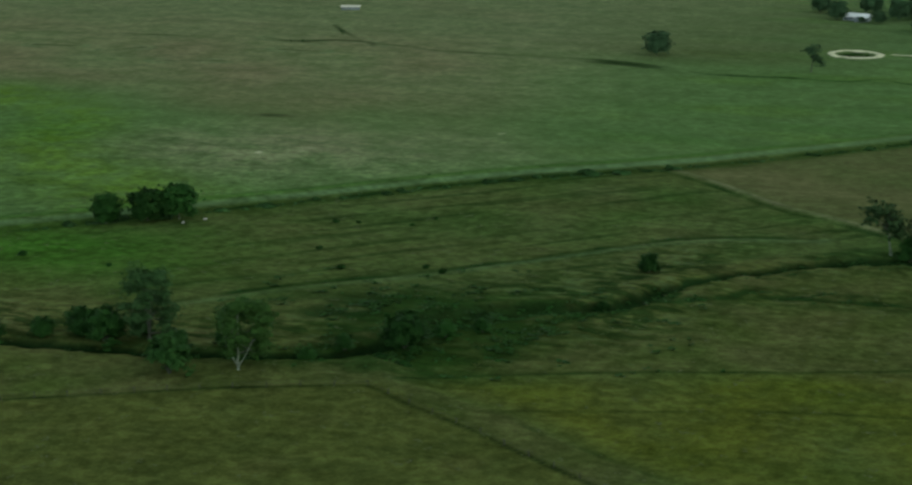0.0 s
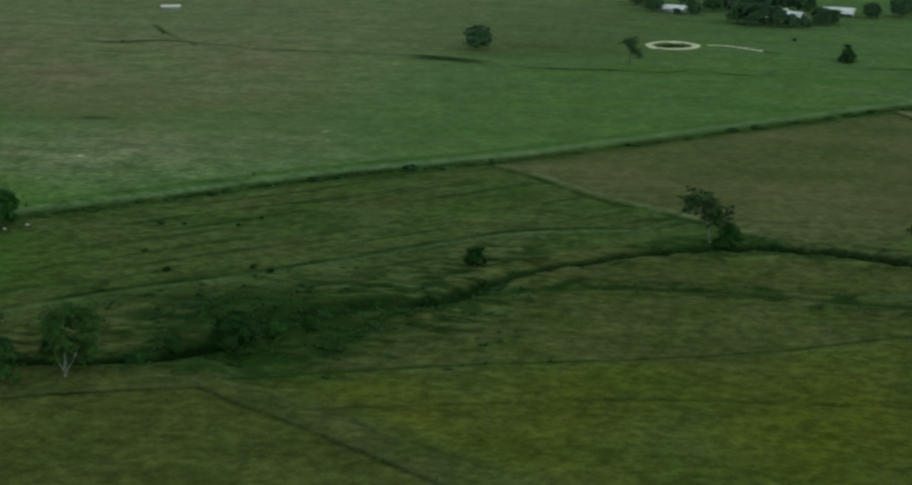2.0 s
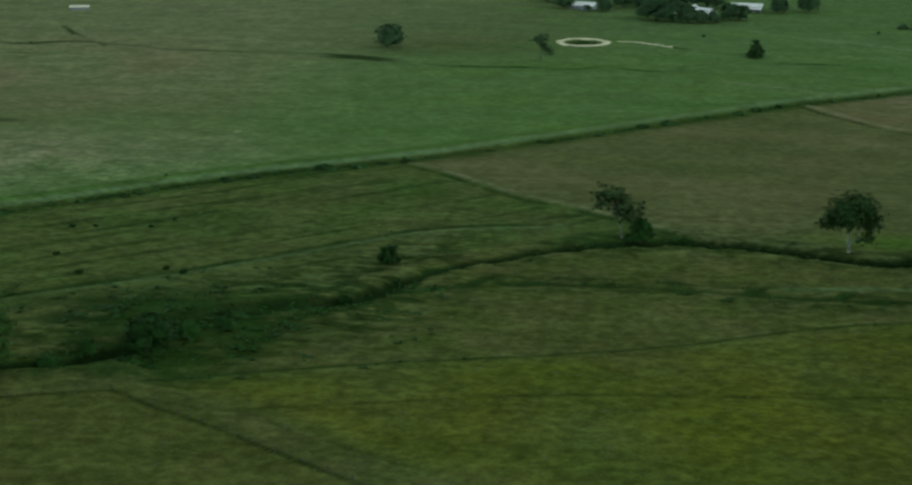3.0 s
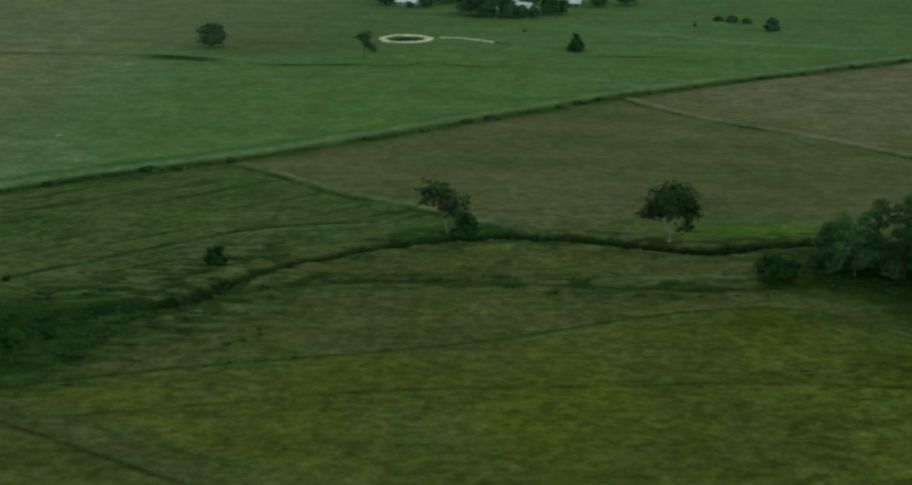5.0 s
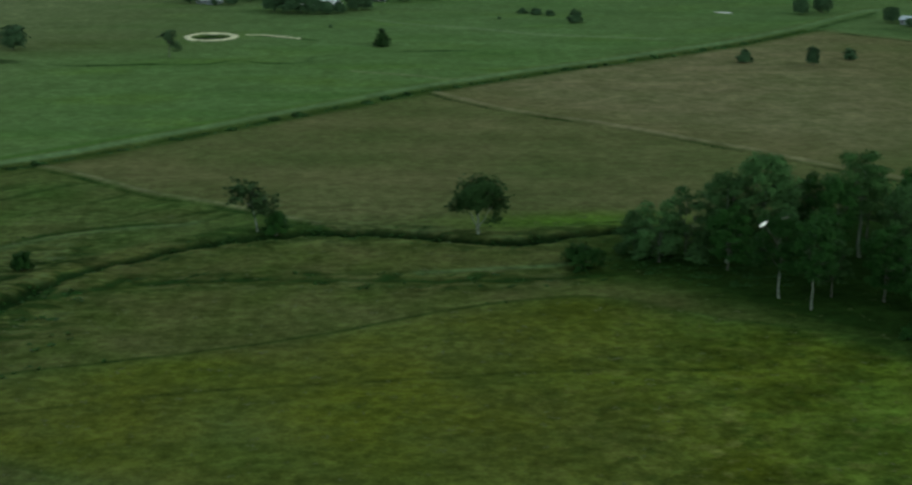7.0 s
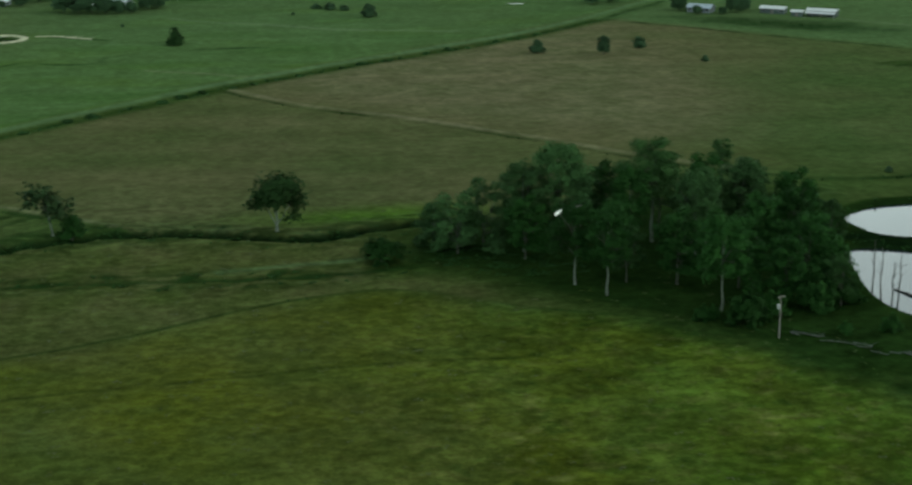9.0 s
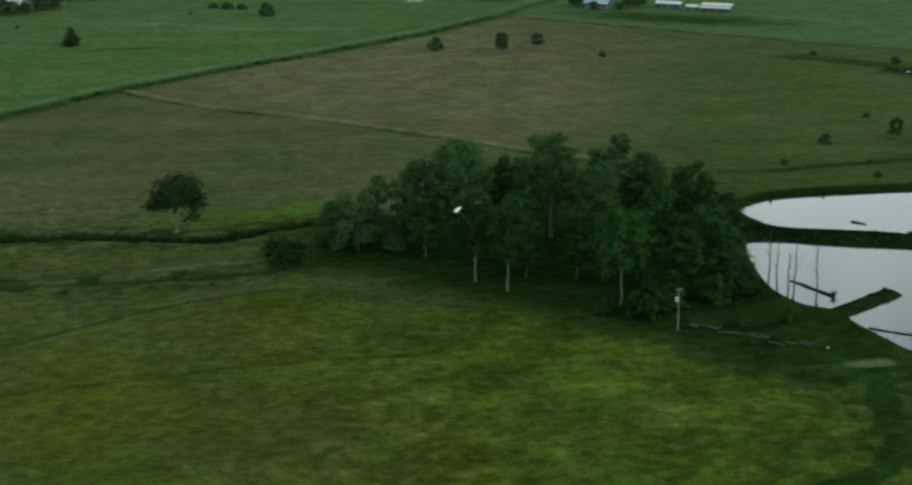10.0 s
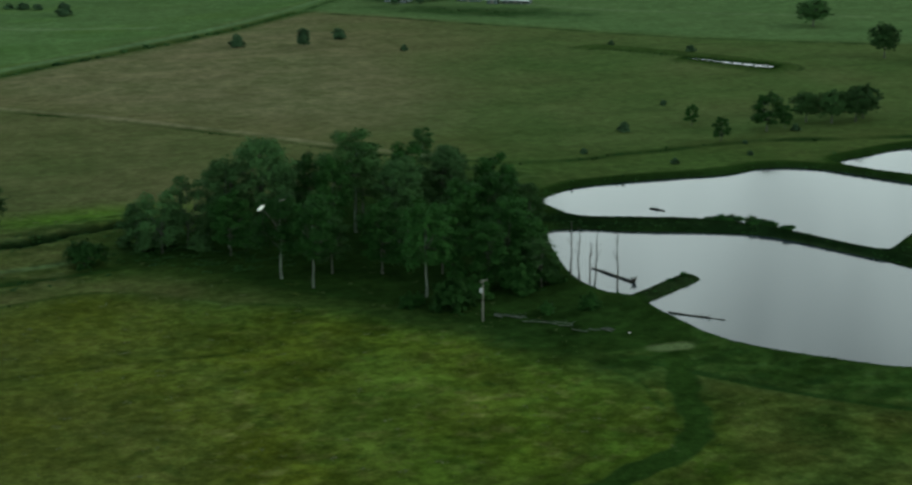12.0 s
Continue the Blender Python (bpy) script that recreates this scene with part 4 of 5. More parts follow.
build_tree("cone_tree", 33, 8.0, 4.8, "narrow upright dark tree in a brown paddock", leaf=MAT_HAZEDLEAF, clear=0.03, lobes=32, dense=1.3, spray=0.45, place=(176, 705))
build_tree("cone_tree", 37, 7.4, 7.0, "small cone-shaped green tree by a far ditch", leaf=MAT_HEDGE, clear=0.05, dense=1.3, spray=0.42, place=(10, 761),
           masses=((0, 1.4, 3.0, 0.9, 22), (0.2, 3.0, 2.2, 0.9, 14), (-0.2, 4.6, 1.4, 0.9, 9), (0, 6.2, 0.6, 0.8, 5)))
small_round = build_tree("paddock_tree", 34, 5.2, 6.5, "low round dark tree in a brown paddock", leaf=MAT_HAZEDLEAF, clear=0.02, dense=1.3, spray=0.4, place=(151, 714),
                         masses=((0, 1.6, 2.9, 0.9, 22), (0.2, 3.0, 2.3, 0.9, 14), (-0.2, 4.2, 1.3, 0.6, 7)))
again(small_round, 194, 719, 70, (1.0, 1.0, 0.85))
again(small_round, 210, 681, 130, 0.5, "small dark shrub in a brown paddock")
again(small_round, 97, 824, 30, 1.15, "dark tree in a far green paddock")
for i, (x, y, s) in enumerate(((76, 855, 0.8), (82, 851, 1.0), (88, 847, 0.85), (290, 664, 0.45), (311, 636, 0.7), (259, 547, 0.42), (231, 515, 0.7), (227, 469, 0.42), (207, 489, 0.4), (252, 471, 0.35), (258, 486, 0.3), (281, 497, 0.5), (64, 838, 0.3), (-12, 815, 0.3))):
    again(small_round, x, y, 47 * i, (s, s, s * (0.6 if y > 840 else 0.85)), "small dark bushy tree in a far paddock")
big_far = build_tree("paddock_tree", 35, 13.3, 11.5, "tall dark paddock tree beyond the ponds", leaf=MAT_GUM, clear=0.20, lobes=40, dense=1.2, spray=0.5, place=(374, 600))
again(big_far, 383, 585, 60, (0.75, 0.75, 0.55))
again(big_far, 386, 676, 110, (1.25, 1.25, 0.85), "wide flat-topped tree beyond the ponds")

# trees behind the ponds
pond_tree = build_tree("gum_tree", 36, 12.0, 12.0, "gum tree with an open crown behind the ponds", leaf=MAT_SHADEGUM, clear=0.2, pads=17, dense=1.2, spray=0.4, forks=8, place=(272, 499))
for i, (x, y, s) in enumerate(((254.5, 516, 0.56), (252, 490, 0.62), (280, 502, 0.62))):
    again(pond_tree, x, y, 67 * i + 20, (s * 0.8, s * 0.8, s))
for i, (x, y, s) in enumerate(((290, 507, 0.78), (297, 503, 0.85), (305, 502, 0.9), (310, 506, 0.85))):
    again(big_far, x, y, 67 * i + 20, (s * 1.1, s * 1.1, s * 0.95), "dense dark tree behind the ponds")

# ---------- the wood ----------
front = build_tree("gum_tree", 41, 20.0, 14.0, "tall gum tree with a pale trunk at the wood's edge", leaf=MAT_SHADEGUM, bark=MAT_WHITEBARK, clear=0.34, pads=19, dense=1.25, spray=0.36, trunk=0.0125, forks=8, place=(94, 396))
again(front, 99, 386, 100, (0.85, 0.85, 1.05))
again(front, 121, 371, 210, (0.95, 0.95, 1.1))
again(front, 113, 420, 300, (0.85, 0.85, 1.1))
tall_tree = build_tree("gum_tree", 42, 27.0, 17.5, "tall grey-green gum tree rising above the wood", leaf=MAT_GUM, bark=MAT_WHITEBARK, clear=0.42, pads=19, dense=1.2, spray=0.38, trunk=0.014, forks=9, place=(121, 429))
again(tall_tree, 155, 482, 40, (0.5, 0.5, 0.52), "slim gum tree standing clear behind the wood")
airy_tree = build_tree("gum_tree", 45, 27.0, 19.0, "wide gum tree with a thin grey-green crown", leaf=MAT_GREYGUM, bark=MAT_WHITEBARK, clear=0.30, pads=27, dense=1.0, spray=0.38, trunk=0.012, forks=11, place=(97, 428))
again(airy_tree, 88, 426, 250, (0.75, 0.75, 0.84))
again(airy_tree, 143, 427, 120, (0.8, 0.8, 0.78))
again(airy_tree, 128, 415, 60, (0.7, 0.7, 0.82))
end_tree = build_tree("gum_tree", 44, 16.0, 13.0, "open-crowned gum tree at the end of the wood", leaf=MAT_GREYGUM, clear=0.16, pads=19, dense=1.05, spray=0.34, trunk=0.014, forks=8, place=(72, 428))
for x, y, rz, s in ((79, 432, 170, 1.1), (67, 435, 290, 0.72)):
    again(end_tree, x, y, rz, (s * 0.95, s * 0.95, s), "open-crowned gum tree at the end of the wood")
mid_tree = build_tree("gum_tree", 43, 18.0, 13.0, "dark gum tree in the middle of the wood", leaf=MAT_SHADEGUM, clear=0.14, pads=22, dense=1.3, spray=0.38, trunk=0.016, forks=8, place=(117, 392))
leafy_tree = build_tree("gum_tree", 46, 18.0, 12.0, "green gum tree among the trees of the wood", leaf=MAT_GUM, clear=0.22, pads=19, dense=1.15, spray=0.36, trunk=0.015, forks=8, place=(133, 424))
for i, (x, y, s) in enumerate(((87, 419, 0.9), (140, 404, 1.0), (145, 384, 1.0), (137, 375, 0.85), (157, 427, 1.0), (165, 440, 0.62),
                               (106, 407, 0.95), (150, 410, 0.95), (130, 387, 0.95), (113, 447, 0.95), (139, 447, 1.0), (90, 434, 0.9), (152, 397, 0.8))):
    again(mid_tree, x, y, 83 * i, s)
for i, (x, y, s) in enumerate(((127, 403, 1.05), (146, 432, 1.0), (104, 440, 1.0), (127, 444, 1.05), (152, 445, 0.9), (106, 396, 0.8), (160, 410, 0.75), (148, 370, 0.7))):
    again(leafy_tree, x, y, 101 * i + 30, s)
wood_bush = build_bush("bush", 51, 8.0, 9.0, "dark bush under the trees of the wood", leaf=MAT_DARK, spray=0.4, place=(124, 361))
for i, (x, y, s) in enumerate(((115, 365, 0.45), (142, 369, 1.1), (150, 372, 0.8), (152, 390, 0.9), (158, 402, 0.8), (152, 351, 0.5), (142, 351, 0.35), (131, 366, 0.7), (160, 420, 0.8), (168, 432, 0.7), (130, 376, 0.6), (118, 367, 0.35))):
    again(wood_bush, x, y, 71 * i, s)

open_bush = build_bush("bush", 52, 6.0, 8.0, "grey-green bush at the end of the wood", leaf=MAT_GREYGUM, spray=0.34, dense=0.7, place=(74, 433))
for i, (x, y, s) in enumerate(((68, 431, 0.7), (81, 426, 0.8), (64, 436, 0.55))):
    again(open_bush, x, y, 71 * i, s)

# ---------- bushes in the open ----------
build_bush("bush", 61, 5.4, 4.8, "dark upright bush on the creek flat", leaf=MAT_DARK, place=(-80, 428))
build_bush("bush", 62, 7.0, 6.5, "dark bush at the foot of a leaning gum", leaf=MAT_DARK, place=(-21.3, 459))
build_bush("bush", 63, 6.6, 10.5, "wide dark green bush on the creek flat", lobes=13, leaf=MAT_DARK, place=(53, 424))
build_bush("bush", 64, 9.0, 8.6, "rounded dark green bush in front of the creek", spray=0.36, lobes=12, place=(-155, 323))
creek_bush = build_bush("bush", 65, 8.6, 9.5, "dense dark willow-like bush over the creek", spray=0.36, lobes=13, leaf=MAT_DARK, place=(-116, 352))
for i, (x, y, s) in enumerate(((-176, 337, 0.95), (-182, 340, 0.75), (-190, 336, 0.55), (-200, 333, 0.6), (-207, 338, 0.5), (-160, 338, 0.5), (-110, 361, 0.5), (-134, 343, 0.42), (-147, 338, 0.4), (-104, 368, 0.4), (-84, 396, 0.34), (-216, 336, 0.6), (-224, 338, 0.55), (-232, 337, 0.6), (-152, 343, 0.45), (-128, 349, 0.45), (-186, 345, 0.6), (-172, 346, 0.5))):
    again(creek_bush, x, y, 59 * i, s)
low_bush = build_bush("low_bush", 66, 2.2, 3.6, "low dark scrubby bush", leaf=MAT_SHADEGUM, spray=0.2, lobes=8, dense=1.2, place=(211, 407.5))
for i, (x, y, s) in enumerate(((213, 405, 1.3), (209, 409.5, 0.8), (217, 399.5, 1.4), (219, 396, 1.1), (221.5, 391, 0.9), (206, 412, 0.5), (176, 361, 0.4), (180.5, 363.8, 0.5), (-118, 343, 0.6), (-113, 343, 0.4))):
    again(low_bush, x, y, 40 + 67 * i, (s * 1.2, s * 1.2, s * 0.75))
rr = random.Random(9)
road_bush = build_bush("low_bush", 67, 1.5, 3.0, "low green bush in the roadside ditch", leaf=MAT_HEDGE, spray=0.26, lobes=6, dense=0.7, place=(-96, 545))
for i in range(64):
    k = rr.randrange(int(len(ROAD) * 0.12), int(len(ROAD) * 0.86))
    off = rr.uniform(-1.2, 2.6)
    s = rr.uniform(0.45, 1.0)
    again(road_bush, ROAD[k][0] + off, ROAD[k][1] - off, rr.uniform(0, 360), (s * rr.uniform(1.0, 1.9), s * rr.uniform(0.9, 1.4), s * rr.uniform(0.7, 1.0)), "low green bush in the roadside ditch")

for i, (x, y, s) in enumerate(((-161, 422, 0.5), (-150, 407, 0.6), (-126, 411, 0.55), (-203, 392, 0.4), (-167, 450, 0.5), (-161, 451, 0.4), (-147, 453, 0.4), (-143, 461, 0.4), (-227, 394, 0.6), (-131, 414, 0.5))):
    again(low_bush, x, y, 53 * i, s, "small dark shrub dotted in the paddock")


# ---------- grass tussocks and sedges ----------
def tussocks(name, seed, places, tall, wide, blades, mat, label, category):
    """Many tufts in one mesh: each a spray of leaning blades."""
    rng = np.random.default_rng(seed)
    n = len(places)
    x, y = places[:, 0], places[:, 1]
    base = np.stack([x, y, heights(x, y) - 0.03], 1)
    s = (0.55 + 0.9 * rng.random(n) ** 1.5)[:, None]
    vs = []
    for k in range(blades):
        a = rng.uniform(0, 6.283, n)
        out = np.stack([np.cos(a), np.sin(a), 0 * a], 1)
        side = np.stack([-np.sin(a), np.cos(a), 0 * a], 1)
        foot = base + out * wide * 0.12 * s
        tip = base + out * wide * 0.5 * s * (0.5 + 0.8 * rng.random(n))[:, None] + np.array((0, 0, 1.0)) * tall * s * (0.6 + 0.5 * rng.random(n))[:, None]
        vs.append(np.stack([foot - side * wide * 0.26 * s, foot + side * wide * 0.26 * s, tip], 1))
    v = np.stack(vs, 1).reshape(-1, 3)
    return tagged(new(name, mesh_np(name, v, np.arange(len(v)).reshape(-1, 3), mat)), label, category, kind="stuff")


def scatter(seed, count, x0, x1, y0, y1, chance):
    rng = np.random.default_rng(seed)
    p = np.stack([rng.uniform(x0, x1, count), rng.uniform(y0, y1, count)], 1)
    return p[rng.random(count) < chance(p[:, 0], p[:, 1])]


def dry_land(x, y):
    return heights(x, y) > -0.3


tussocks("grass_tufts", 71, scatter(71, 7000, -130, 215, 240, 402, lambda x, y: cover("yellow", x, y) * step(bumps(x, y, 9, 72), -0.7, 0.7) * dry_land(x, y)),
         0.08, 1.4, 5, MAT_TUFT, "yellow-green grass tufts in the near field", "grass")
tussocks("dry_grass_tufts", 73, scatter(73, 16000, -260, 140, 262, 480, lambda x, y: (1 - cover("yellow", x, y)) * (1 - 0.7 * cover("rank", x, y)) * step(bumps(x, y, 11, 74), -0.4, 0.8) * 0.8),
         0.10, 1.4, 5, MAT_TUFTDRY, "brownish dry grass tufts on the creek flats", "grass")
tussocks("sedges", 75, scatter(75, 120000, -260, 330, 262, 560, lambda x, y: step(cover("rank", x, y), 0.35, 0.9) * 0.6 * (heights(x, y) > -0.9) * (heights(x, y) > 0.0) * (1 - step(cover("mud", x, y), 0.0, 0.1)) * (1 - (x > 95) * (y < 352)) * (1 - (x > 60) * (x < 158) * (y < 460)) * (1 - step(x, 140, 160) * step(cover("growth_shade", x, y), 0.05, 0.2))),
         0.5, 1.3, 5, MAT_SEDGE, "rank dark sedges along ditches and pond banks", "sedge")
tussocks("far_sedges", 77, scatter(77, 160000, -330, 380, 480, 860, lambda x, y: step(cover("rank", x, y), 0.6, 1.0) * 0.4),
         0.6, 1.5, 4, MAT_SEDGE, "rank dark sedges along far ditches", "sedge")
tussocks("marsh_sedges", 79, scatter(79, 7000, -175, -60, 335, 425, lambda x, y: np.exp(-((x + 112) / 34) ** 2 - ((y - 384) / 22) ** 2) * step(bumps(x, y, 14, 80), 0.0, 0.7)),
         0.35, 2.2, 6, MAT_SEDGE, "tall dark sedge clumps in the marshy creek bed", "sedge")


# ---------- low scrub ----------
def scrub(name, seed, places, size, mat, label):
    """Low leafy mounds in one mesh."""
    rng = np.random.default_rng(seed)
    z = heights(places[:, 0], places[:, 1])
    pieces = []
    for (x, y), h in zip(places, z):
        s = size * rng.uniform(0.5, 1.4)
        pieces.append(leaves(rng, (x, y, h + 0.05 * s), s, int(16 + 16 * rng.random()), 0.26 * size ** 0.5, 0.4, 0.2, (x, y, h - s)))
    v, f = join(pieces)
    return tagged(new(name, mesh_np(name, v, f, mat)), label, "scrub", kind="stuff")


def road_ditch(x, y):
    d, side = line_dist(x, y, ROAD)
    return step(d * side, -4.5, -2.0) * (1 - step(d * side, 0.8, 3.0))


scrub("creek_scrub", 101, scatter(101, 17000, -250, -55, 322, 440, lambda x, y: 0.45 * step(cover("rank", x, y) + 0.5 * cover("wet_shade", x, y), 0.5, 1.0) * step(bumps(x, y, 8, 102), -0.2, 0.7)), 0.9, MAT_DARK, "low dark tangled scrub along the creek bed")
scrub("ditch_scrub", 103, scatter(103, 40000, -60, 100, 405, 470, lambda x, y: 0.7 * step(cover("growth_shade", x, y), 0.1, 0.4) * (1 - step(cover("growth_shade", x, y), 0.7, 0.95)) * step(bumps(x, y, 7, 104), -0.1, 0.6)
      + 0.25 * step(cover("rough", x, y), 0.4, 0.65) * step(bumps(x, y, 7, 105), 0.3, 0.9)), 0.6, MAT_BUSH, "low green scrub on ditch banks")
scrub("roadside_scrub", 106, scatter(106, 90000, -250, 200, 410, 800, lambda x, y: 0.5 * road_ditch(x, y) * step(bumps(x, y, 13, 107), -0.4, 0.5)), 1.05, MAT_HEDGE, "low green scrub in the roadside ditch")
scrub("shore_scrub", 108, scatter(108, 30000, 155, 300, 285, 470, lambda x, y: 0.35 * step(cover("growth_shade", x, y), 0.25, 0.5) * (heights(x, y) > -0.2) * step(bumps(x, y, 6, 109), -0.3, 0.6)), 0.5, MAT_BUSH, "low dark green scrub along the pond banks")


# ---------- boxes and roofs ----------
def box(x0, x1, y0, y1, z0, z1, bevel=0.0):
    bm = bmesh.new()
    bmesh.ops.create_cube(bm, size=1)
    for v in bm.verts:
        v.co = ((x0 + x1) / 2 + v.co.x * (x1 - x0), (y0 + y1) / 2 + v.co.y * (y1 - y0), (z0 + z1) / 2 + v.co.z * (z1 - z0))
    if bevel:
        bmesh.ops.bevel(bm, geom=list(bm.edges), offset=bevel, segments=1, affect="EDGES")
    return bm


def gable_roof(w, d, eave, ridge, over=0.5, thick=0.12):
    """Two sloping sheets with a thickness, along x."""
    bm = bmesh.new()
    x0, x1, y1 = -w / 2 - over, w / 2 + over, d / 2 + over
    low = eave - over * (ridge - eave) / (d / 2)
    prof = [(-y1, low), (0, ridge), (y1, low), (y1, low - thick), (0, ridge - thick), (-y1, low - thick)]
    a = [bm.verts.new((x0, y, z)) for y, z in prof]
    b = [bm.verts.new((x1, y, z)) for y, z in prof]
    n = len(prof)
    for i in range(n):
        bm.faces.new((a[i], a[(i + 1) % n], b[(i + 1) % n], b[i]))
    for ring in (a, b):
        bm.faces.new((ring[0], ring[1], ring[4], ring[5]))
        bm.faces.new((ring[1], ring[2], ring[3], ring[4]))
    bmesh.ops.recalc_face_normals(bm, faces=list(bm.faces))
    return bm


def gable_walls(w, d, eave, ridge):
    bm = bmesh.new()
    prof = [(-d / 2, -0.6), (-d / 2, eave - 0.12), (0, ridge - 0.14), (d / 2, eave - 0.12), (d / 2, -0.6)]
    a = [bm.verts.new((-w / 2, y, z)) for y, z in prof]
    b = [bm.verts.new((w / 2, y, z)) for y, z in prof]
    for i in range(4):
        bm.faces.new((a[i], b[i], b[i + 1], a[i + 1]))
    bm.faces.new(a)
    bm.faces.new(b)
    bmesh.ops.recalc_face_normals(bm, faces=list(bm.faces))
    return bm


def sheet_metal(name, col):
    """Corrugated roofing iron, weathered."""
    mat, nt, ln, bsdf = nodes_of(name, 0.5, 0.5)
    bsdf.inputs["Metallic"].default_value = 0.15
    co = nt.new("ShaderNodeTexCoord")
    wv = nt.new("ShaderNodeTexWave")
    wv.bands_direction = "X"
    wv.inputs["Scale"].default_value = 2.0
    ln.new(co.outputs["Object"], wv.inputs["Vector"])
    rgb = nt.new("ShaderNodeRGB")
    rgb.outputs[0].default_value = (*col, 1)
    ln.new(scaled(nt, ln, rgb.outputs[0], ramp(nt, ln, noise_tex(nt, ln, 0.8), 0.3, 0.7, 0.78, 1.1)), bsdf.inputs["Base Color"])
    bumped(nt, ln, bsdf, wv.outputs["Fac"], 0.4, 0.03)
    return mat


MAT_ROOF = sheet_metal("pale_roofing_iron", (0.52, 0.55, 0.56))
MAT_ROOF_CREAM = sheet_metal("cream_roofing_iron", (0.42, 0.41, 0.33))
MAT_ROOF_BLUE = sheet_metal("blue_grey_roofing_iron", (0.30, 0.36, 0.42))
# wall colour darkened to blue-grey to stand in for shade
MAT_WALL = plain("shaded_weatherboard", (0.13, 0.155, 0.165), 0.7, 1.0, 0.15)
MAT_SHEDWALL = plain("dull_shed_iron", (0.045, 0.065, 0.06), 0.6, 1.0, 0.25)
MAT_GLASS = plain("dark_window_glass", (0.03, 0.035, 0.04), 0.1, 1.0, 0.1, 0.5)
MAT_TRIM = plain("weathered_white_trim", (0.30, 0.31, 0.30), 0.6, 1.0, 0.1)
MAT_DOOR = plain("dark_door_paint", (0.12, 0.11, 0.10), 0.6, 1.0, 0.2)


def building(name, x, y, rz, w, d, eave, ridge, label, roof=None, wall=None, windows=3, doors=1, category="house", wing=None, veranda=0.0):
    """A gabled building: walls, roof, framed windows and doors on both long sides, perhaps a wing or a lean-to."""
    ob = empty_at(name, x, y, None, rz)
    roof, wall = roof or MAT_ROOF, wall or MAT_WALL
    part("wall", bm_mesh("wall", gable_walls(w, d, eave, ridge), wall), ob)
    part("roof", bm_mesh("roof", gable_roof(w, d, eave, ridge), roof), ob, "pale corrugated iron roof" if roof is MAT_ROOF else "")
    slots = windows + doors
    for side in (-1, 1):
        for k in range(slots):
            cx = -w / 2 + w * (k + 0.5) / slots
            y0 = side * d / 2
            if k == slots // 2 and doors:
                part("door", bm_mesh("door", box(cx - 0.5, cx + 0.5, y0 - 0.05, y0 + 0.05, 0.0, 2.05), MAT_DOOR), ob)
            else:
                win = part("window", bm_mesh("window", box(cx - 0.7, cx + 0.7, y0 - 0.06, y0 + 0.06, 0.85, 2.05), MAT_TRIM), ob)
                part("pane", bm_mesh("pane", box(cx - 0.6, cx + 0.6, y0 - 0.075, y0 + 0.075, 0.95, 1.95), MAT_GLASS), win)
    if wing:
        ww, wd, wx, wy = wing
        bm = gable_walls(wd, ww, eave, ridge - 0.4)
        bm.transform(pose(wx, wy, 0, 0, 0, 90))
        part("wall", bm_mesh("wall", bm, wall), ob)
        bm = gable_roof(wd, ww, eave, ridge - 0.4)
        bm.transform(pose(wx, wy, 0.02, 0, 0, 90))
        part("roof", bm_mesh("roof", bm, roof), ob)
    if veranda:
        y1 = -d / 2 - veranda
        bm = box(-w / 2 - 0.3, w / 2 + 0.3, y1, -d / 2 - 0.55, eave - 0.55, eave - 0.45)
        for v in bm.verts:
            v.co.z -= 0.5 * (-d / 2 - 0.5 - v.co.y) / veranda
        part("veranda_roof", bm_mesh("veranda_roof", bm, roof), ob)
        for k in range(5):
            px = -w / 2 + w * k / 4
            part("veranda_post", bm_mesh("veranda_post", box(px - 0.07, px + 0.07, y1 + 0.1, y1 + 0.24, -0.5, eave - 1.0), MAT_TRIM), ob)
    return tagged(ob, label, category)


building("farmhouse", -71, 899, -12, 12, 6, 2.0, 3.4, "pale farmhouse with an L-shaped light iron roof", wing=(5, 6, 3, -4))
building("farmhouse", -18, 876, -32, 20, 8, 2.8, 5.2, "farmhouse with a long pale gabled roof among trees", wing=(7, 8, -5, 5), veranda=2.2)
building("farm_shed", 7, 904, -6, 14, 7, 2.8, 3.9, "farm shed with a pale iron roof", wall=MAT_SHEDWALL, windows=1, category="shed", veranda=3.5)
building("farmhouse", 247, 811, -38, 11, 7, 2.4, 3.6, "small farmhouse with a weathered roof by far trees", roof=MAT_ROOF_BLUE, windows=3)
building("farm_shed", 278, 801, -34, 11, 6, 2.5, 3.2, "long farm shed with a white roof", windows=2, wall=MAT_SHEDWALL, category="shed")
building("farm_shed", 296, 787, -34, 13, 6, 2.6, 3.3, "farm shed with a white roof beside a track", windows=2, wall=MAT_SHEDWALL, category="shed", veranda=3.0)
building("farm_shed", 285, 789, -34, 5, 3.5, 2.3, 2.9, "small low tin shed", windows=0, wall=MAT_SHEDWALL, category="shed")
building("farm_shed", -307, 852, 18, 8.5, 4.5, 1.5, 2.1, "low hillside shed with a cream iron roof", roof=MAT_ROOF_CREAM, windows=0, doors=0, category="shed", wall=MAT_WALL)

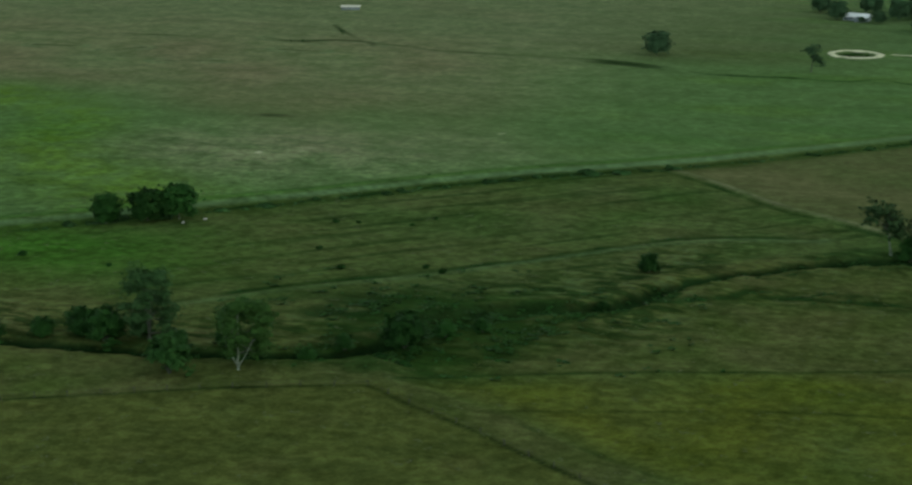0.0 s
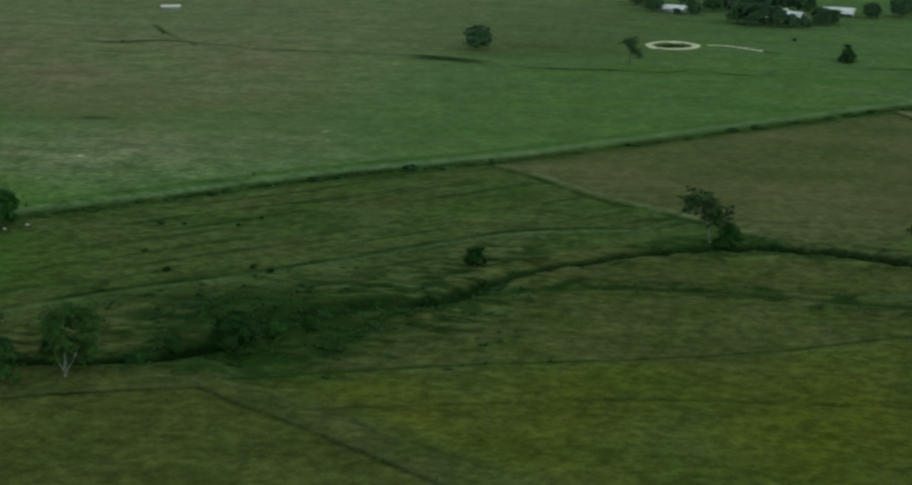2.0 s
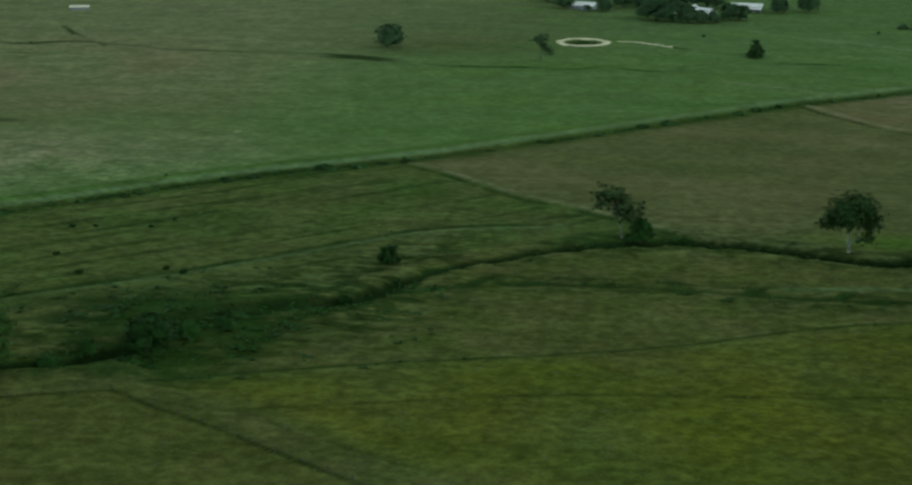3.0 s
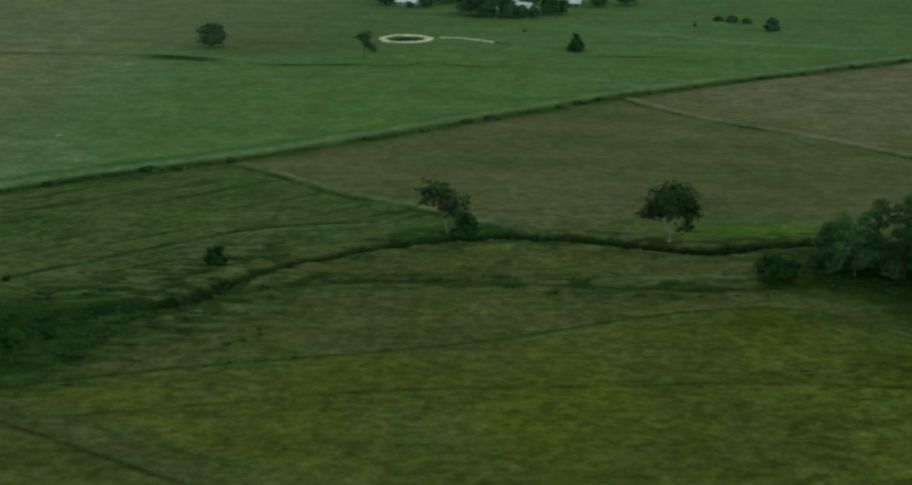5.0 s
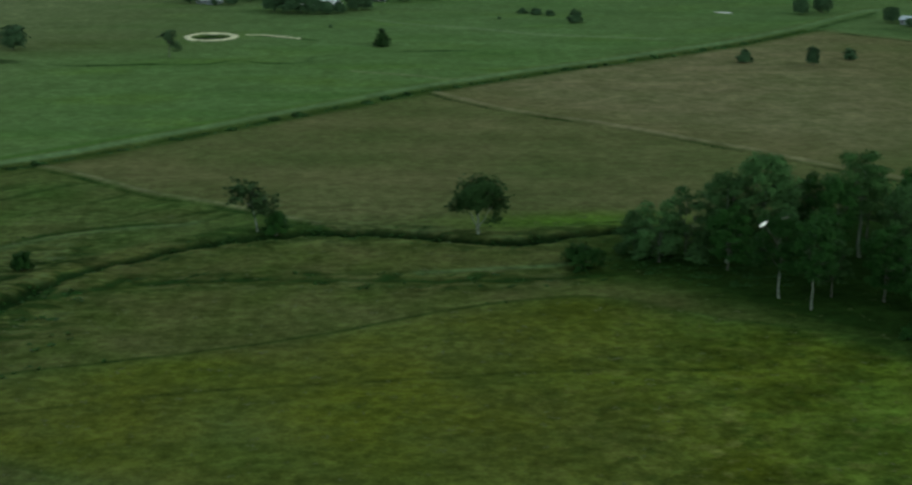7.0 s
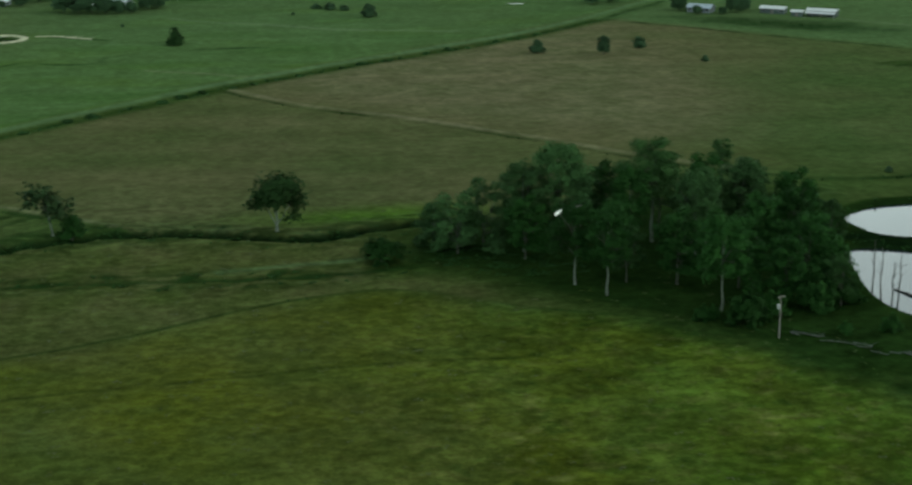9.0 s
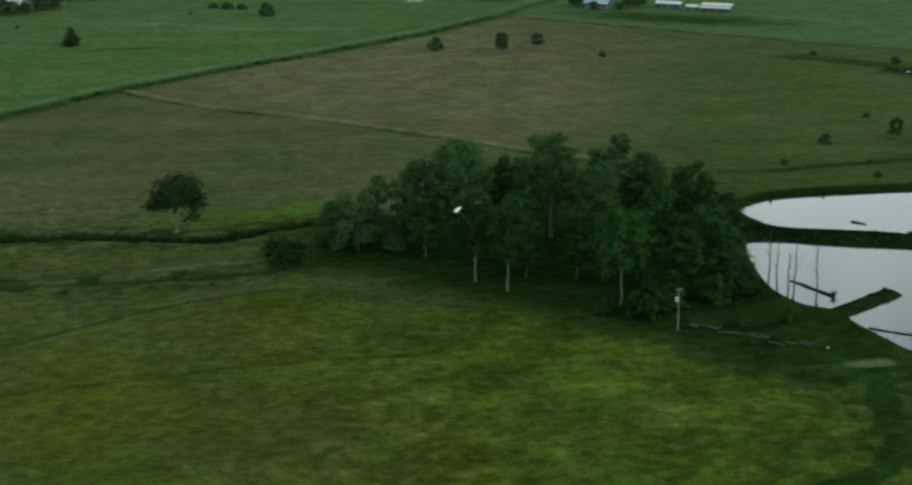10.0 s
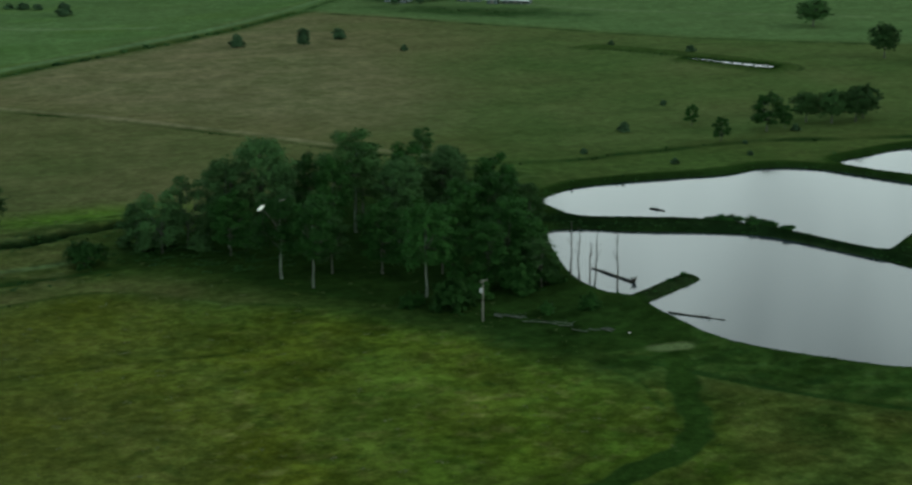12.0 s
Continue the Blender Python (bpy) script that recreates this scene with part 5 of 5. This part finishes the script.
# garden trees round the houses
for i, (x, y, s) in enumerate(((-80, 897, 0.9), (-60, 890, 0.6), (-68, 890, 0.3), (-52, 905, 1.0), (-44, 912, 1.1), (-36, 915, 1.1), (-27, 918, 1.15), (-18, 921, 1.1), (-9, 912, 1.0), (-39, 866, 1.0), (-32, 862, 1.05), (-26, 860, 0.95),
                               (-20, 859, 0.8), (-14, 858, 0.62), (-8, 860, 0.5), (-1, 868, 0.85), (4, 872, 0.7), (22, 898, 0.75), (36, 905, 1.0), (-90, 920, 0.9), (-66, 925, 1.0))):
    again(far_round, x, y, 61 * i, s, "dark bushy garden tree beside a farmhouse")
for i, (x, y, s) in enumerate(((238, 816, 0.7), (243, 804, 0.4), (262, 806, 0.8), (254, 801, 0.35), (268, 812, 0.5), (215, 850, 0.8), (204, 845, 0.7))):
    again(far_round, x, y, 61 * i, s, "dark tree beside far farm sheds")


# ---------- fences ----------
def wire_fence(name, line, gap, label):
    ob = empty_at(name, line[0][0], line[0][1], 0.0)
    o = ob.matrix_world.translation
    post = box(-0.07, 0.07, -0.07, 0.07, -0.4, 1.2, 0.02)
    post_mesh = bm_mesh("post", post, MAT_DEADWOOD)
    spots = []
    for a, b in zip(line, line[1:]):
        n = max(1, int(math.dist(a, b) / gap))
        spots += [(a[0] + (b[0] - a[0]) * k / n, a[1] + (b[1] - a[1]) * k / n) for k in range(n)]
    spots.append(line[-1])
    for x, y in spots:
        p = part("post", post_mesh, ob)
        p.location = (x - o.x, y - o.y, height(x, y))
    for hgt in (0.45, 0.8, 1.12):
        v, f = tube([(x - o.x, y - o.y, height(x, y) + hgt) for x, y in spots], [0.012] * len(spots), 4)
        part("wire", mesh_np("wire", v, f, MAT_DEADWOOD), ob)
    return tagged(ob, label, "fence")


wire_fence("wire_fence", FENCE_A, 6.0, "post-and-wire fence along rank grass in the near paddock")
wire_fence("wire_fence", FENCE_B, 6.0, "post-and-wire fence beside a grassy lane")


# ---------- power pole ----------
MAT_TANK = plain("grey_enamel", (0.36, 0.38, 0.38), 0.5, 2.0, 0.15)


def power_pole(x, y):
    ob = empty_at("power_pole", x, y, None, 20)
    part("shaft", mesh_np("shaft", *tube([(0, 0, -0.5), (0, 0, 3), (0.02, 0, 6), (0, 0.02, 9.3)], (0.19, 0.17, 0.15, 0.12), 10), MAT_GREYWOOD, True), ob)
    part("cap", mesh_np("cap", *tube([(0, 0.02, 9.29), (0, 0.02, 9.36)], (0.13, 0.02), 10), MAT_GREYWOOD), ob)
    part("crossarm", bm_mesh("crossarm", box(-1.0, 1.0, -0.20, -0.10, 8.85, 8.99, 0.015), MAT_GREYWOOD), ob)
    for px in (-0.85, 0.0, 0.85):
        part("insulator", mesh_np("insulator", *tube([(px, -0.15, 8.98), (px, -0.15, 9.05), (px, -0.15, 9.1), (px, -0.15, 9.2)], (0.03, 0.07, 0.04, 0.06), 8), MAT_TRIM), ob)
    tank = part("transformer", mesh_np("transformer", *tube([(-0.45, 0, 6.5), (-0.45, 0, 6.52), (-0.45, 0, 7.38), (-0.45, 0, 7.42)], (0.02, 0.32, 0.32, 0.05), 12), MAT_TANK, False), ob, "pale grey transformer can")
    part("bracket", bm_mesh("bracket", box(-0.3, 0.0, -0.05, 0.05, 7.0, 7.1), MAT_GREYWOOD), tank)
    return tagged(ob, "grey timber power pole with a pale transformer near the wood", "power pole")


power_pole(127, 350)


# ---------- dead timber ----------
def dead_tree(seed, x, y, tall, lean):
    rng = np.random.default_rng(seed)
    ob = empty_at("dead_tree", x, y, height(x, y))
    top = (lean * tall, 0, tall)
    part("trunk", mesh_np("trunk", *tube(bend(rng, (0, 0, -0.6), top, 6, 0.03), np.linspace(0.22, 0.07, 6), 7), MAT_DEADWOOD, True), ob)
    for k in range(4):
        z = tall * rng.uniform(0.4, 0.85)
        a = rng.uniform(0, 6.283)
        tip = (lean * z + math.cos(a) * tall * 0.14, math.sin(a) * tall * 0.14, z + tall * rng.uniform(0.08, 0.18))
        part("branch", mesh_np("branch", *tube(bend(rng, (lean * z, 0, z), tip, 4, 0.12), (0.07, 0.05, 0.035, 0.02), 5), MAT_DEADWOOD, True), ob)
    return tagged(ob, "bare dead tree standing at the pond's edge", "dead tree", group="dead trees in the pond")


for seed, x, y, tall, lean in ((81, 157.5, 376, 13.0, 0.01), (82, 158.5, 373, 12.5, -0.03), (83, 159.5, 369.5, 10.0, 0.02), (84, 160.3, 368.5, 12.5, 0.05), (85, 163.5, 362.5, 14.4, -0.01)):
    dead_tree(seed, x, y, tall, lean)


MAT_BLEACHED = plain("sun_bleached_wood", (0.80, 0.80, 0.76), 0.7, 3.0, 0.1)


def fallen_log(seed, a, b, r, label, mat=None, root=0.0, twigs=3, z=None):
    rng = np.random.default_rng(seed)
    mat = mat or MAT_DEADWOOD
    mx, my = (a[0] + b[0]) / 2, (a[1] + b[1]) / 2
    za, zb = (height(*a), height(*b)) if z is None else (z, z)
    ob = empty_at("fallen_log", mx, my, min(za, zb))
    base = np.array((mx, my, min(za, zb)))
    pa, pb = np.array((*a, za + r * 0.6)) - base, np.array((*b, zb + r * 0.6)) - base
    part("trunk", mesh_np("trunk", *tube(bend(rng, pa, pb, 6, 0.02), np.linspace(r, r * 0.45, 6), 8), mat, True), ob)
    for _ in range(twigs):
        s = pa + (pb - pa) * rng.uniform(0.45, 0.95)
        tip = s + np.array((rng.normal(0, 0.9), rng.normal(0, 0.9), rng.uniform(0.2, 1.0)))
        part("branch", mesh_np("branch", *tube(bend(rng, s, tip, 4, 0.1), np.linspace(r * 0.35, 0.02, 4), 5), mat, True), ob)
    if root:
        pieces = [tube(bend(rng, pa, pa + rng.normal(0, root * 0.5, 3) + (0, 0, root * 0.3), 4, 0.1), np.linspace(r * 0.9, 0.04, 4), 5) for _ in range(12)]
        part("root_plate", mesh_np("root_plate", *join(pieces), mat, True), ob)
    return tagged(ob, label, "log")


limb = part("limb", mesh_np("limb", *tube([(0, 0, 11.5), (-2.0, -1.8, 14.5), (-4.2, -4.0, 17.2), (-5.3, -5.3, 18.5)], (0.16, 0.13, 0.10, 0.10), 7), MAT_BARK, True), front)
part("broken_end", mesh_np("broken_end", *tube([(-6.3, -5.9, 18.15), (-5.9, -5.7, 18.35), (-5.1, -5.4, 18.8), (-4.5, -5.2, 19.2)], (0.10, 0.40, 0.36, 0.08), 8), MAT_BLEACHED, True), limb, "bleached white broken limb end")
part("broken_end", mesh_np("broken_end", *tube([(-1.2, -4.6, 19.6), (-0.6, -4.5, 19.75), (0.6, -4.4, 19.9)], (0.05, 0.16, 0.05), 7), MAT_GREYWOOD, True), limb, "grey broken limb end")
fallen_log(91, (169, 366), (164.5, 380), 0.32, "dark fallen tree with a root plate lying in the pond", root=1.1, z=-0.35)
fallen_log(92, (167, 343), (176, 334), 0.22, "long dark branch floating by the bank", z=-0.4, twigs=2)
fallen_log(93, (200, 426), (202.5, 422.5), 0.30, "short dark log floating in the pond", z=-0.4, twigs=1)
for i in range(13):
    rr = random.Random(300 + i)
    t = i / 12
    x, y = 131 + 19 * t + rr.uniform(-1.5, 1.5), 353 - 18 * t + rr.uniform(-2.5, 2.5)
    a = rr.uniform(-0.5, 0.4) - 0.6
    ll = rr.uniform(0.8, 2.2)
    fallen_log(400 + i, (x - ll * math.cos(a), y - ll * math.sin(a)), (x + ll * math.cos(a), y + ll * math.sin(a)), rr.uniform(0.09, 0.18), "greyed fallen branch on the ground beside the wood", MAT_OLDBRANCH, twigs=2)


# ---------- pale rocks ----------
MAT_ROCK = plain("pale_rock", (0.32, 0.32, 0.29), 0.9, 2.0, 0.25)


def rock(seed, x, y, size):
    rng = np.random.default_rng(seed)
    bm = bmesh.new()
    bmesh.ops.create_icosphere(bm, subdivisions=2, radius=size)
    for v in bm.verts:
        v.co = Vector((v.co.x * 1.3, v.co.y, v.co.z * 0.7)) * (1 + 0.18 * rng.normal())
    ob = new("rock", bm_mesh("rock", bm, MAT_ROCK))
    ob.matrix_world = pose(x, y, height(x, y) + size * 0.3, 0, 0, rng.uniform(0, 360))
    return tagged(ob, "pale weathered rock lying in the grass", "rock")


for seed, x, y, size in ((501, 153, 332, 0.26), (502, -204, 436, 0.42), (503, -200, 441, 0.4)):
    rock(seed, x, y, size)
